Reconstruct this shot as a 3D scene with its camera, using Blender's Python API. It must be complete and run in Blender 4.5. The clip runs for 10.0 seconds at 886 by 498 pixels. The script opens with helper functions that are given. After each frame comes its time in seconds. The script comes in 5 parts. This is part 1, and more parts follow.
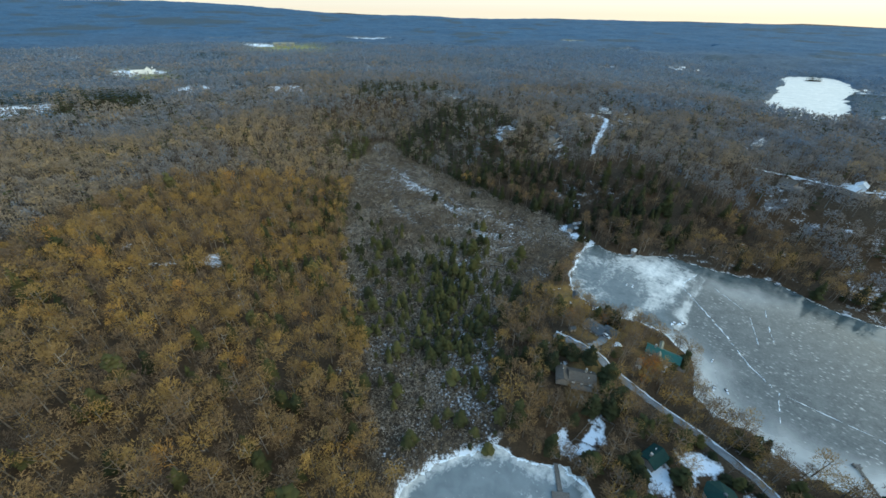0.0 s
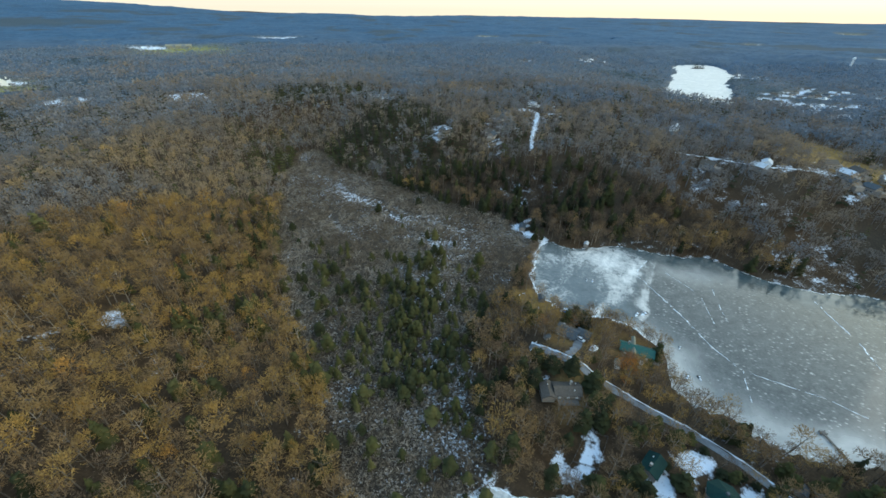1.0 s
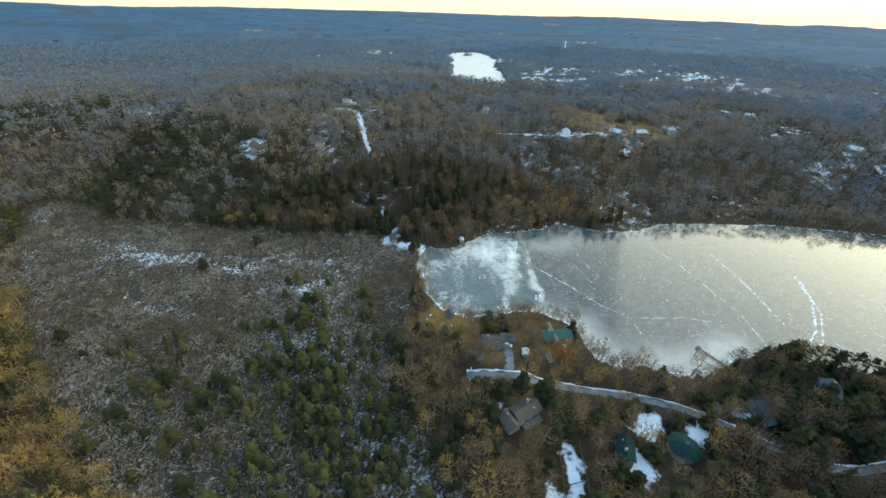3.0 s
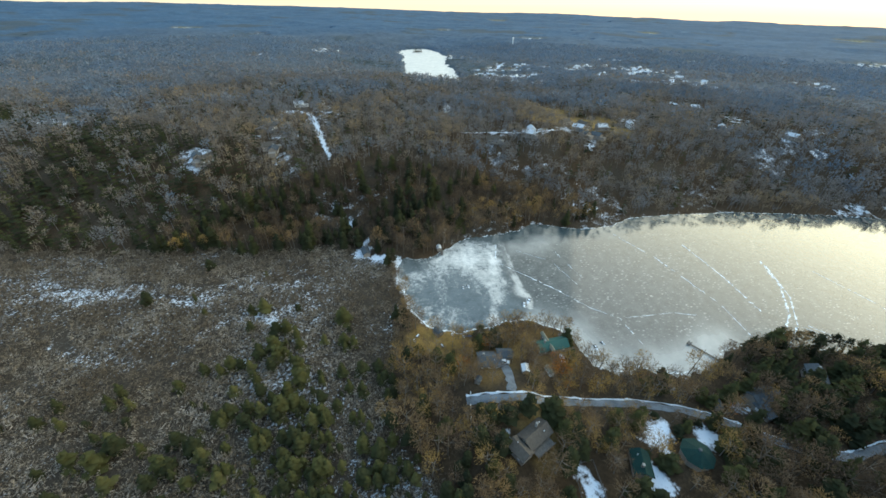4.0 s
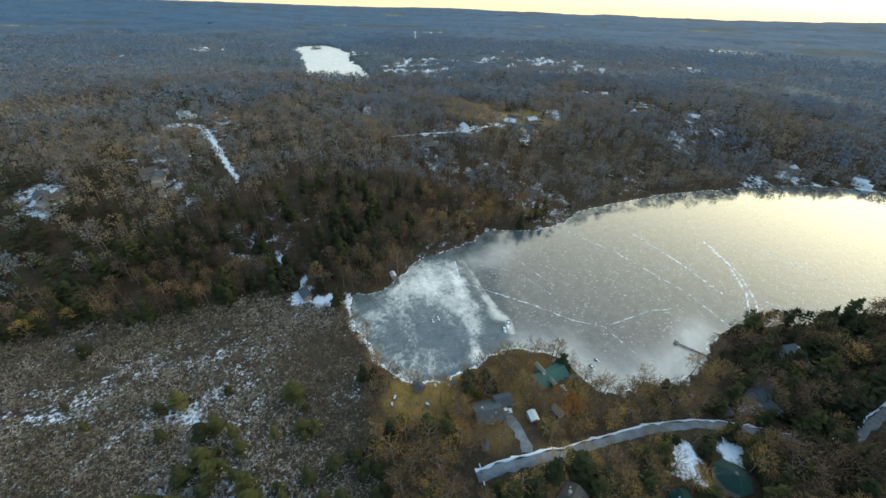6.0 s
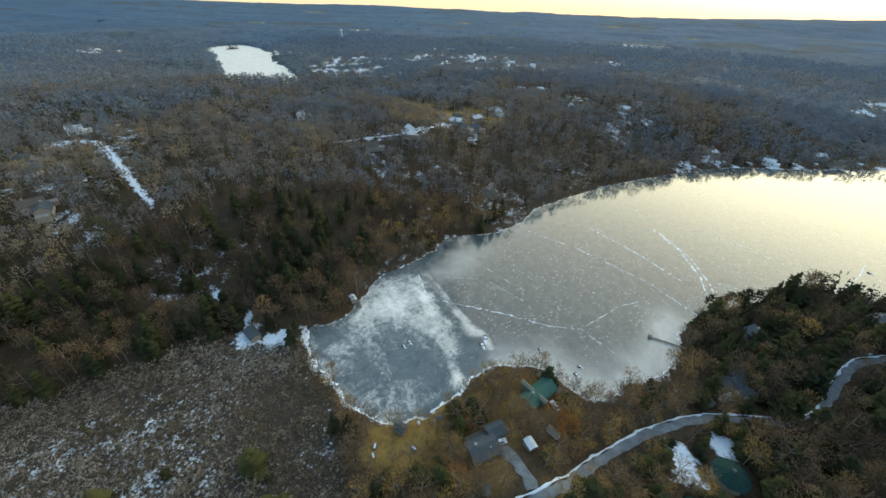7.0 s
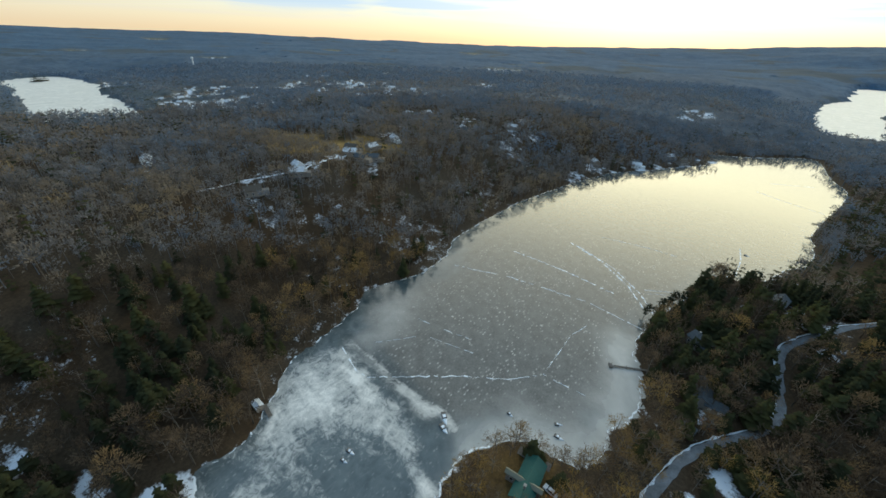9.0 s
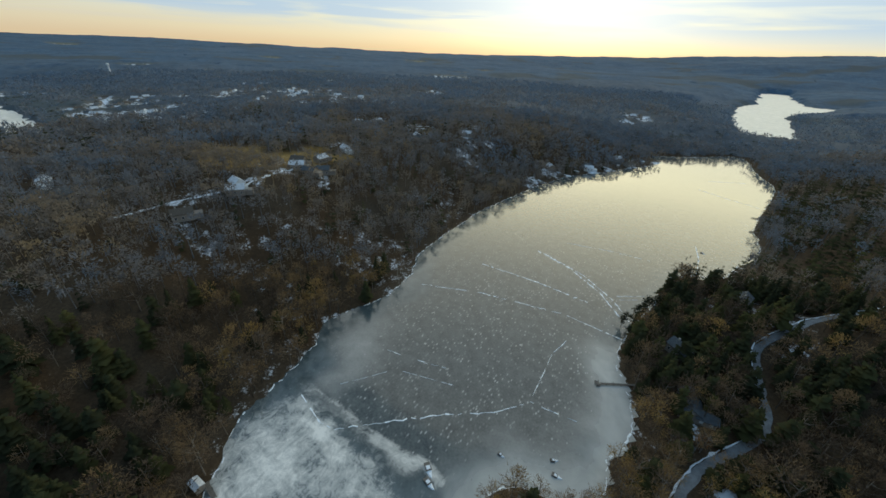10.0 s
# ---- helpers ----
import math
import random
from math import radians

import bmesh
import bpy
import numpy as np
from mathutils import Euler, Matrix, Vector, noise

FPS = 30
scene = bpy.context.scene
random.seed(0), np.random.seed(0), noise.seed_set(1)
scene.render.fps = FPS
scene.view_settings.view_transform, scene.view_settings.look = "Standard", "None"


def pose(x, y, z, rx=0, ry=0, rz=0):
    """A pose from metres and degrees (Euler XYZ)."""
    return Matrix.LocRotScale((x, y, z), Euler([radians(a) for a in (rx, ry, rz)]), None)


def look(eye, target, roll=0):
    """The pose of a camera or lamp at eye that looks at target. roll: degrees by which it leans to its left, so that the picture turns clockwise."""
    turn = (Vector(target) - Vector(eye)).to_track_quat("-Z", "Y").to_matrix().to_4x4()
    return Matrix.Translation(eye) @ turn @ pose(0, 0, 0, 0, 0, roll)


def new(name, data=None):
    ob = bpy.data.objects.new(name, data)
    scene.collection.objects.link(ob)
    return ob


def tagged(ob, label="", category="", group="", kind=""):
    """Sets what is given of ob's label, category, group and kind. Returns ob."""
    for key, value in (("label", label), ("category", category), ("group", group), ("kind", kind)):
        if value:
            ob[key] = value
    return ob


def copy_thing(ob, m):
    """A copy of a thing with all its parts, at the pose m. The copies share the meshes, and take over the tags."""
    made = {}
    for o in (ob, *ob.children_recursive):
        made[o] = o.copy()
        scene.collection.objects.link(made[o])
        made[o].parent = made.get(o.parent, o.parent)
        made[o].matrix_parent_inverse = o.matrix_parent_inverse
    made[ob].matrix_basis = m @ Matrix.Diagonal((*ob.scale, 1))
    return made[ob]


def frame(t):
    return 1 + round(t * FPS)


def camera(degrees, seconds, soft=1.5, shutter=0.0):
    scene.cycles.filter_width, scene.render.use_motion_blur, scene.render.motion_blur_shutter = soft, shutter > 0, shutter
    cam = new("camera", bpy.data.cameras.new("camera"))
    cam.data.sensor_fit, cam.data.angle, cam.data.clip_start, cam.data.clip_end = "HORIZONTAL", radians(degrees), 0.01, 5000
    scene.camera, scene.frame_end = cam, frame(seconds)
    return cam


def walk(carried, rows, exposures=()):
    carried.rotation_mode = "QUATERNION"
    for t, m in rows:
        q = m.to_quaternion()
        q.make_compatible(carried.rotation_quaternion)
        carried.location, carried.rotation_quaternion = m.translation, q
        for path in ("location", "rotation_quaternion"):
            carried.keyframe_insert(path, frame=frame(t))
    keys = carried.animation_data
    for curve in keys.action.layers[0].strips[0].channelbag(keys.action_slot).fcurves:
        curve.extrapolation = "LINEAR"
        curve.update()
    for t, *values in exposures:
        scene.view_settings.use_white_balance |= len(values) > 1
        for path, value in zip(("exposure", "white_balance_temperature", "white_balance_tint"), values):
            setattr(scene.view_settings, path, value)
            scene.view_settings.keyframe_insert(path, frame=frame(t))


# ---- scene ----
cam = camera(101.5, 10.0, soft=1.6)
PATH = [
    (0, (0.01, 0.47, 139.03), (1.17, 33.87, 117.05), 1.20),
    (0.5, (-3.41, 10.85, 138.05), (1.01, 43.99, 116.07), 1.00),
    (1, (-7.10, 21.69, 137.14), (0.64, 54.15, 115.10), 0.90),
    (1.5, (-11.25, 33.26, 136.32), (0.77, 64.36, 114.20), 1.40),
    (2, (-14.56, 43.79, 135.45), (1.52, 73.01, 113.37), 1.50),
    (2.5, (-15.81, 54.38, 134.68), (4.31, 80.96, 112.56), 1.60),
    (3, (-15.44, 64.96, 133.51), (7.78, 88.82, 111.35), 1.70),
    (4.5, (-8.43, 92.77, 131.05), (18.71, 111.89, 108.71), 1.90),
    (5, (-4.05, 101.74, 129.74), (24.29, 118.98, 107.38), 1.90),
    (5.5, (0.84, 109.53, 128.38), (30.10, 125.15, 106.02), 1.90),
    (7, (18.74, 131.16, 125.53), (50.92, 139.14, 103.17), 2.20),
    (7.5, (25.81, 136.59, 124.23), (58.59, 141.65, 101.85), 2.30),
    (8, (33.66, 141.15, 122.86), (66.74, 143.35, 100.52), 2.40),
    (8.5, (42.31, 144.89, 121.38), (76.13, 144.85, 100.02), 2.50),
    (9, (50.91, 147.87, 120.07), (85.45, 145.37, 100.05), 2.60),
    (9.5, (59.66, 150.14, 118.50), (94.24, 145.26, 98.96), 2.90),
    (10, (68.47, 151.63, 117.31), (102.77, 144.29, 98.09), 3.00),
]
EXPOSURES = [(0.0, 0.40, 4920, 0), (1.5, 0.48, 5090, 0), (3.0, 0.57, 5230, 0), (5.0, 0.46, 5390, 2), (7.5, 0.18, 5420, 2), (9.0, -0.15, 5420, 2), (10.0, -0.49, 5440, 2)]
walk(cam, [(t, look(eye, target, roll)) for t, eye, target, roll in PATH], EXPOSURES)

# ---- world, sun, exposure ----
SUN_AZ, SUN_EL = radians(-28), radians(15)
SUN_DIR = Vector((math.cos(SUN_AZ) * math.cos(SUN_EL), math.sin(SUN_AZ) * math.cos(SUN_EL), math.sin(SUN_EL)))


def node(tree, kind, at=None, **sets):
    n = tree.nodes.new(kind)
    for k, v in sets.items():
        setattr(n, k, v)
    return n


def link(tree, a, b):
    tree.links.new(a, b)


def ramp(tree, fac, stops, interp="LINEAR"):
    n = tree.nodes.new("ShaderNodeValToRGB")
    n.color_ramp.interpolation = interp
    els = n.color_ramp.elements
    while len(els) < len(stops):
        els.new(0.5)
    for e, (p, c) in zip(els, stops):
        e.position = p
        e.color = (*c, 1) if len(c) == 3 else c
    link(tree, fac, n.inputs[0])
    return n.outputs[0]


def maths(tree, op, a, b=0.0, clamp=False):
    n = tree.nodes.new("ShaderNodeMath")
    n.operation, n.use_clamp = op, clamp
    for i, v in enumerate((a, b)):
        if isinstance(v, (int, float)):
            n.inputs[i].default_value = v
        else:
            link(tree, v, n.inputs[i])
    return n.outputs[0]


def mixc(tree, fac, a, b, blend="MIX"):
    n = tree.nodes.new("ShaderNodeMix")
    n.data_type, n.blend_type = "RGBA", blend
    for sock, v in ((n.inputs[0], fac), (n.inputs[6], a), (n.inputs[7], b)):
        if isinstance(v, (int, float)):
            sock.default_value = v
        elif isinstance(v, tuple):
            sock.default_value = (*v, 1)
        else:
            link(tree, v, sock)
    return n.outputs[2]


def noise_tex(tree, vec, scale, detail=4.0, rough=0.55, distort=0.0):
    n = tree.nodes.new("ShaderNodeTexNoise")
    n.inputs["Scale"].default_value = scale
    n.inputs["Detail"].default_value = detail
    n.inputs["Roughness"].default_value = rough
    n.inputs["Distortion"].default_value = distort
    link(tree, vec, n.inputs["Vector"])
    return n.outputs["Fac"]


def build_world():
    w = bpy.data.worlds.new("evening_sky")
    w.use_nodes = True
    scene.world = w
    t = w.node_tree
    t.nodes.clear()
    out, bg = node(t, "ShaderNodeOutputWorld"), node(t, "ShaderNodeBackground")
    sky = node(t, "ShaderNodeTexSky", sky_type="NISHITA", sun_disc=False)
    sky.sun_elevation, sky.sun_rotation = SUN_EL, radians(90) - SUN_AZ
    sky.altitude, sky.air_density, sky.dust_density = 100, 1.0, 2.0
    geo = node(t, "ShaderNodeTexCoord")
    sep = node(t, "ShaderNodeSeparateXYZ")
    link(t, geo.outputs["Generated"], sep.inputs[0])
    up = maths(t, "MAXIMUM", sep.outputs[2], 0.0)
    # how far a direction is from the sun's side of the sky
    dot = node(t, "ShaderNodeVectorMath", operation="DOT_PRODUCT")
    link(t, geo.outputs["Generated"], dot.inputs[0])
    dot.inputs[1].default_value = (math.cos(SUN_AZ), math.sin(SUN_AZ), 0)
    side = maths(t, "MULTIPLY_ADD", dot.outputs["Value"], 0.5)
    side.node.inputs[2].default_value = 0.5
    warm = ramp(t, up, [(0.0, (1.48, 0.97, 0.48)), (0.02, (1.55, 1.14, 0.62)), (0.05, (1.42, 1.20, 0.80)), (0.09, (1.28, 1.17, 0.94)), (0.15, (1.75, 1.47, 0.90)), (0.26, (4.2, 3.36, 1.72)), (0.37, (3.5, 2.86, 1.60)), (0.53, (1.9, 1.66, 1.2)), (0.72, (0.75, 0.85, 0.92)), (1.0, (0.44, 0.62, 0.80))])
    cold = ramp(t, up, [(0.0, (1.02, 0.75, 0.47)), (0.03, (1.02, 0.81, 0.56)), (0.07, (1.04, 0.95, 0.82)), (0.13, (1.1, 1.1, 1.05)), (0.20, (0.62, 0.70, 0.78)), (0.3, (0.38, 0.52, 0.68)), (1.0, (0.44, 0.62, 0.80))])
    deck = mixc(t, maths(t, "POWER", side, 2.0), cold, warm)
    # streaky cloud sheets, flattened towards the horizon
    mp = node(t, "ShaderNodeMapping")
    mp.inputs["Scale"].default_value = (1.6, 1.6, 26.0)
    link(t, geo.outputs["Generated"], mp.inputs[0])
    cl = noise_tex(t, mp.outputs[0], 1.6, 5, 0.55, 0.3)
    cover = ramp(t, cl, [(0.37, (0, 0, 0)), (0.53, (1, 1, 1))])
    cover = maths(t, "MULTIPLY", cover, maths(t, "MULTIPLY", maths(t, "SUBTRACT", up, 0.025), 28.0, True))
    cover = maths(t, "MULTIPLY", cover, maths(t, "SUBTRACT", 1.0, maths(t, "MULTIPLY", maths(t, "SUBTRACT", up, 0.10), 12.0, True)))
    clouded = mixc(t, maths(t, "MULTIPLY", cover, 0.92), deck, (0.82, 0.90, 0.98))
    nis = node(t, "ShaderNodeVectorMath", operation="SCALE")
    link(t, sky.outputs[0], nis.inputs[0])
    nis.inputs["Scale"].default_value = 0.10
    sky_all = mixc(t, 0.85, nis.outputs[0], clouded)
    link(t, sky_all, bg.inputs[0])
    bg.inputs[1].default_value = 1.0
    link(t, bg.outputs[0], out.inputs[0])


build_world()
lamp = bpy.data.lights.new("sun", "SUN")
lamp.energy, lamp.angle, lamp.color = 1.3, radians(85), (1.0, 0.80, 0.55)
new("sun", lamp).matrix_world = look(SUN_DIR * 100, (0, 0, 0))


# ---- materials ----
def material(name):
    m = bpy.data.materials.new(name)
    m.use_nodes = True
    t = m.node_tree
    return m, t, t.nodes["Principled BSDF"]


def world_pos(t):
    return node(t, "ShaderNodeNewGeometry").outputs["Position"]


def attr(t, name, out="Fac"):
    n = node(t, "ShaderNodeAttribute", attribute_name=name)
    return n.outputs[out]


def bump(t, bsdf, height, strength, dist):
    b = node(t, "ShaderNodeBump")
    b.inputs["Strength"].default_value, b.inputs["Distance"].default_value = strength, dist
    link(t, height, b.inputs["Height"])
    link(t, b.outputs[0], bsdf.inputs["Normal"])


def simple(name, a, b, scale, rough=0.8, metal=0.0, relief=0.0):
    """Two tones mixed by noise at two scales."""
    m, t, p = material(name)
    pos = world_pos(t)
    f = mixc(t, 0.4, noise_tex(t, pos, scale, 5), noise_tex(t, pos, scale * 7, 3))
    link(t, ramp(t, f, [(0.3, a), (0.7, b)]), p.inputs["Base Color"])
    p.inputs["Roughness"].default_value, p.inputs["Metallic"].default_value = rough, metal
    p.inputs["Specular IOR Level"].default_value = 0.25 if rough > 0.7 else 0.5
    if relief:
        bump(t, p, f, 0.6, relief)
    return m


def ground_material():
    m, t, p = material("forest_floor")
    pos = world_pos(t)
    zone = node(t, "ShaderNodeSeparateColor")
    link(t, attr(t, "zone", "Color"), zone.inputs[0])
    snow_z, marsh_z, grass_z = zone.outputs
    fine, mid, big = noise_tex(t, pos, 0.9, 6, 0.65), noise_tex(t, pos, 0.16, 5, 0.6), noise_tex(t, pos, 0.02, 4)
    litter = ramp(t, mixc(t, 0.5, fine, mid), [(0.30, (0.024, 0.017, 0.010)), (0.5, (0.056, 0.036, 0.018)), (0.72, (0.11, 0.068, 0.030))])
    litter = mixc(t, ramp(t, big, [(0.4, (0, 0, 0)), (0.62, (1, 1, 1))]), litter, ramp(t, fine, [(0.3, (0.035, 0.027, 0.018)), (0.7, (0.085, 0.064, 0.040))]))
    reeds = ramp(t, fine, [(0.3, (0.034, 0.027, 0.019)), (0.7, (0.090, 0.070, 0.048))])
    base = mixc(t, marsh_z, litter, reeds)
    grass = ramp(t, mixc(t, 0.5, fine, mid), [(0.32, (0.10, 0.062, 0.022)), (0.5, (0.26, 0.168, 0.048)), (0.7, (0.40, 0.27, 0.08))])
    base = mixc(t, grass_z, base, grass)
    # old snow left lying in hollows
    s = mixc(t, maths(t, "MULTIPLY_ADD", marsh_z, 0.40), mid, fine)
    s.node.inputs[0].links[0].from_node.inputs[2].default_value = 0.42
    lim = maths(t, "SUBTRACT", 0.86, maths(t, "MULTIPLY", snow_z, 0.62))
    cover = maths(t, "MULTIPLY", maths(t, "SUBTRACT", s, lim), 9.0, True)
    cover = maths(t, "MULTIPLY", cover, maths(t, "MULTIPLY", snow_z, 6.0, True))
    link(t, mixc(t, cover, base, (0.74, 0.77, 0.82)), p.inputs["Base Color"])
    p.inputs["Roughness"].default_value = 0.95
    p.inputs["Specular IOR Level"].default_value = 0.2
    bump(t, p, mixc(t, 0.5, fine, mid), 0.8, 0.5)
    return m


def ice_material():
    m, t, p = material("lake_ice")
    pos = world_pos(t)
    zone = node(t, "ShaderNodeSeparateColor")
    link(t, attr(t, "zone", "Color"), zone.inputs[0])
    frost_z, dark_z, dots_z = zone.outputs
    mist_z = attr(t, "tone")
    swirl = noise_tex(t, pos, 0.05, 6, 0.55, 1.6)
    mid = noise_tex(t, pos, 0.20, 5, 0.55, 0.5)
    fine = noise_tex(t, pos, 1.1, 4, 0.6)

    def drawn_out(a, b, u, v):
        """Places stretched along one direction, for marks drawn out by the wind."""
        one, two, both = node(t, "ShaderNodeVectorMath", operation="DOT_PRODUCT"), node(t, "ShaderNodeVectorMath", operation="DOT_PRODUCT"), node(t, "ShaderNodeCombineXYZ")
        link(t, pos, one.inputs[0]), link(t, pos, two.inputs[0])
        one.inputs[1].default_value, two.inputs[1].default_value = (a * u, b * u, 0), (-b * v, a * v, 0)
        link(t, one.outputs["Value"], both.inputs[0]), link(t, two.outputs["Value"], both.inputs[1])
        return both.outputs[0]

    streak = noise_tex(t, drawn_out(0.77, -0.64, 0.055, 0.13), 1.0, 6, 0.58, 2.2)
    drift = noise_tex(t, drawn_out(0.69, 0.72, 0.026, 0.07), 1.0, 6, 0.6, 2.2)
    # grey clear ice, teal and deep where bare and where tree reflections are painted
    clear = ramp(t, mixc(t, 0.5, mid, fine), [(0.36, (0.030, 0.033, 0.029)), (0.64, (0.112, 0.116, 0.103))])
    deep = ramp(t, mid, [(0.3, (0.034, 0.050, 0.054)), (0.7, (0.095, 0.116, 0.118))])
    clear = mixc(t, dots_z, deep, clear)
    # short windblown flecks of snow
    vor = node(t, "ShaderNodeTexVoronoi")
    vor.inputs["Scale"].default_value = 1.0
    link(t, drawn_out(0.77, -0.64, 0.34, 0.74), vor.inputs["Vector"])
    flake = maths(t, "MULTIPLY", maths(t, "SUBTRACT", 0.52, maths(t, "ADD", vor.outputs["Distance"], maths(t, "MULTIPLY", fine, 0.42))), 3.2, True)
    east = node(t, "ShaderNodeSeparateXYZ")
    link(t, pos, east.inputs[0])
    flake = maths(t, "MULTIPLY", flake, maths(t, "MULTIPLY", maths(t, "SUBTRACT", 330.0, east.outputs[0]), 0.009, True))
    patch = ramp(t, swirl, [(0.36, (0.16,) * 3), (0.62, (0.62,) * 3)])
    flake = maths(t, "MULTIPLY", maths(t, "MULTIPLY", flake, maths(t, "MAXIMUM", dots_z, 0.75)), patch)
    # wisps: the crests of the swirling noise
    crest = maths(t, "SUBTRACT", 1.0, maths(t, "MULTIPLY", maths(t, "ABSOLUTE", maths(t, "SUBTRACT", streak, 0.5)), 7.0), True)
    crest = maths(t, "MULTIPLY", maths(t, "POWER", crest, 2.0), maths(t, "SUBTRACT", 1.0, dots_z))
    f = maths(t, "ADD", maths(t, "MULTIPLY", mixc(t, 0.5, swirl, drift), 0.54), maths(t, "ADD", maths(t, "MULTIPLY", streak, 0.10), maths(t, "MULTIPLY", noise_tex(t, pos, 0.30, 6, 0.75, 1.5), 0.36)))
    f = maths(t, "MULTIPLY_ADD", f, 2.6)
    f.node.inputs[2].default_value = -0.74
    lim = maths(t, "SUBTRACT", 1.0, frost_z)
    frost = maths(t, "MULTIPLY", maths(t, "SUBTRACT", f, lim), 1.6, True)
    frost = maths(t, "ADD", frost, maths(t, "MULTIPLY", crest, maths(t, "MULTIPLY", frost_z, 0.22)), True)
    frost = maths(t, "MAXIMUM", frost, flake)
    # soft white: frost on the near ice, painted sky reflection on far sheets
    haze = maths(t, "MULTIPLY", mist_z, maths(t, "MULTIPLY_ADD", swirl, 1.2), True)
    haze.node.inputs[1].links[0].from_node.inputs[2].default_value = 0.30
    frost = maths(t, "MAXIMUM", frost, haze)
    frost = maths(t, "MULTIPLY", frost, maths(t, "SUBTRACT", 1.0, dark_z), True)
    link(t, mixc(t, frost, clear, (0.80, 0.77, 0.71)), p.inputs["Base Color"])
    link(t, ramp(t, frost, [(0.0, (0.085,) * 3), (0.25, (0.25,) * 3), (0.8, (0.5,) * 3)]), p.inputs["Roughness"])
    p.inputs["IOR"].default_value = 1.62
    p.inputs["Specular IOR Level"].default_value = 0.5
    bump(t, p, mid, 0.025, 0.03)
    return m


def tree_material(name, tones):
    """Bark and twigs: the tone of each tree runs over the given colours."""
    m, t, p = material(name)
    tone = attr(t, "tone")
    pos = world_pos(t)
    c = ramp(t, tone, [(i / (len(tones) - 1), c) for i, c in enumerate(tones)])
    n = noise_tex(t, pos, 0.6, 3)
    col = mixc(t, ramp(t, n, [(0.3, (0.30,) * 3), (0.7, (0.0,) * 3)]), c, (0.04, 0.033, 0.026))
    t.nodes.remove(p)
    front, through_it, both = node(t, "ShaderNodeBsdfDiffuse"), node(t, "ShaderNodeBsdfTranslucent"), node(t, "ShaderNodeMixShader")
    both.inputs[0].default_value = 0.25
    link(t, col, front.inputs[0]), link(t, col, through_it.inputs[0])
    link(t, front.outputs[0], both.inputs[1]), link(t, through_it.outputs[0], both.inputs[2])
    link(t, both.outputs[0], t.nodes["Material Output"].inputs[0])
    return m


def canopy_material():
    m, t, p = material("hazed_winter_canopy")
    pos = world_pos(t)
    zone = node(t, "ShaderNodeSeparateColor")
    link(t, attr(t, "zone", "Color"), zone.inputs[0])
    snow_z, bare_z, grass_z = zone.outputs
    crowns, stands, country = noise_tex(t, pos, 0.06, 4, 0.7), noise_tex(t, pos, 0.012, 5, 0.65), noise_tex(t, pos, 0.0022, 4, 0.6)
    f = mixc(t, 0.62, crowns, mixc(t, 0.35, stands, country))
    # haze put into the colour: blue wood replaces grey oak with distance
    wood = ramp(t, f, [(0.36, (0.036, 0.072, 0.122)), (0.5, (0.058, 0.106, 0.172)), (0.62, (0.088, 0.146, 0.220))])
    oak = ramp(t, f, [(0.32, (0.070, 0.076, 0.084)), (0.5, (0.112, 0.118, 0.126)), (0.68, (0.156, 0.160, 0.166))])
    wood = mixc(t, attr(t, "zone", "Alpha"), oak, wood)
    # gaps between crowns darkened, their shade put into the colour
    vor = node(t, "ShaderNodeTexVoronoi")
    vor.inputs["Scale"].default_value = 0.075
    link(t, pos, vor.inputs["Vector"])
    wood = mixc(t, ramp(t, vor.outputs["Distance"], [(0.35, (0.0,) * 3), (0.8, (0.35,) * 3)]), wood, (0.05, 0.07, 0.09))
    wood = mixc(t, attr(t, "tone"), wood, mixc(t, crowns, (0.050, 0.066, 0.078), (0.075, 0.095, 0.108)))
    field = mixc(t, grass_z, mixc(t, crowns, (0.10, 0.09, 0.07), (0.17, 0.15, 0.12)), mixc(t, crowns, (0.16, 0.16, 0.05), (0.30, 0.28, 0.10)))
    lying = maths(t, "MULTIPLY", maths(t, "SUBTRACT", maths(t, "ADD", crowns, snow_z), 0.95), 6.0, True)
    field = mixc(t, lying, field, (0.74, 0.77, 0.82))
    link(t, mixc(t, bare_z, wood, field), p.inputs["Base Color"])
    p.inputs["Roughness"].default_value = 0.95
    p.inputs["Specular IOR Level"].default_value = 0.1
    bump(t, p, f, 0.25, 2.0)
    return m


GROUND = ground_material()
ICE = ice_material()
# twigs of the farther woods; the first tones have distance haze in their colour
HAZED_WOODS = tree_material("hazed_far_twigs", [(0.180, 0.236, 0.312), (0.228, 0.238, 0.258), (0.238, 0.204, 0.170), (0.33, 0.252, 0.148), (0.45, 0.308, 0.120), (0.53, 0.27, 0.078)])
BARE = tree_material("bare_twigs", [(0.078, 0.060, 0.044), (0.185, 0.134, 0.086), (0.285, 0.193, 0.092), (0.36, 0.240, 0.078), (0.44, 0.275, 0.072), (0.56, 0.20, 0.035)])
NEEDLE = tree_material("conifer_needles", [(0.032, 0.038, 0.020), (0.052, 0.057, 0.025), (0.083, 0.083, 0.029), (0.135, 0.126, 0.046)])
SHRUB = tree_material("marsh_shrubs", [(0.135, 0.102, 0.066), (0.25, 0.204, 0.146), (0.47, 0.415, 0.345)])
PALE_BARK = tree_material("pale_bark", [(0.10, 0.085, 0.068), (0.24, 0.205, 0.165), (0.46, 0.41, 0.34)])
BARK = simple("bark", (0.11, 0.094, 0.077), (0.28, 0.245, 0.205), 1.2, 0.95)
CANOPY = canopy_material()
SNOW = simple("snow", (0.66, 0.70, 0.76), (0.82, 0.85, 0.88), 0.8, 0.7)
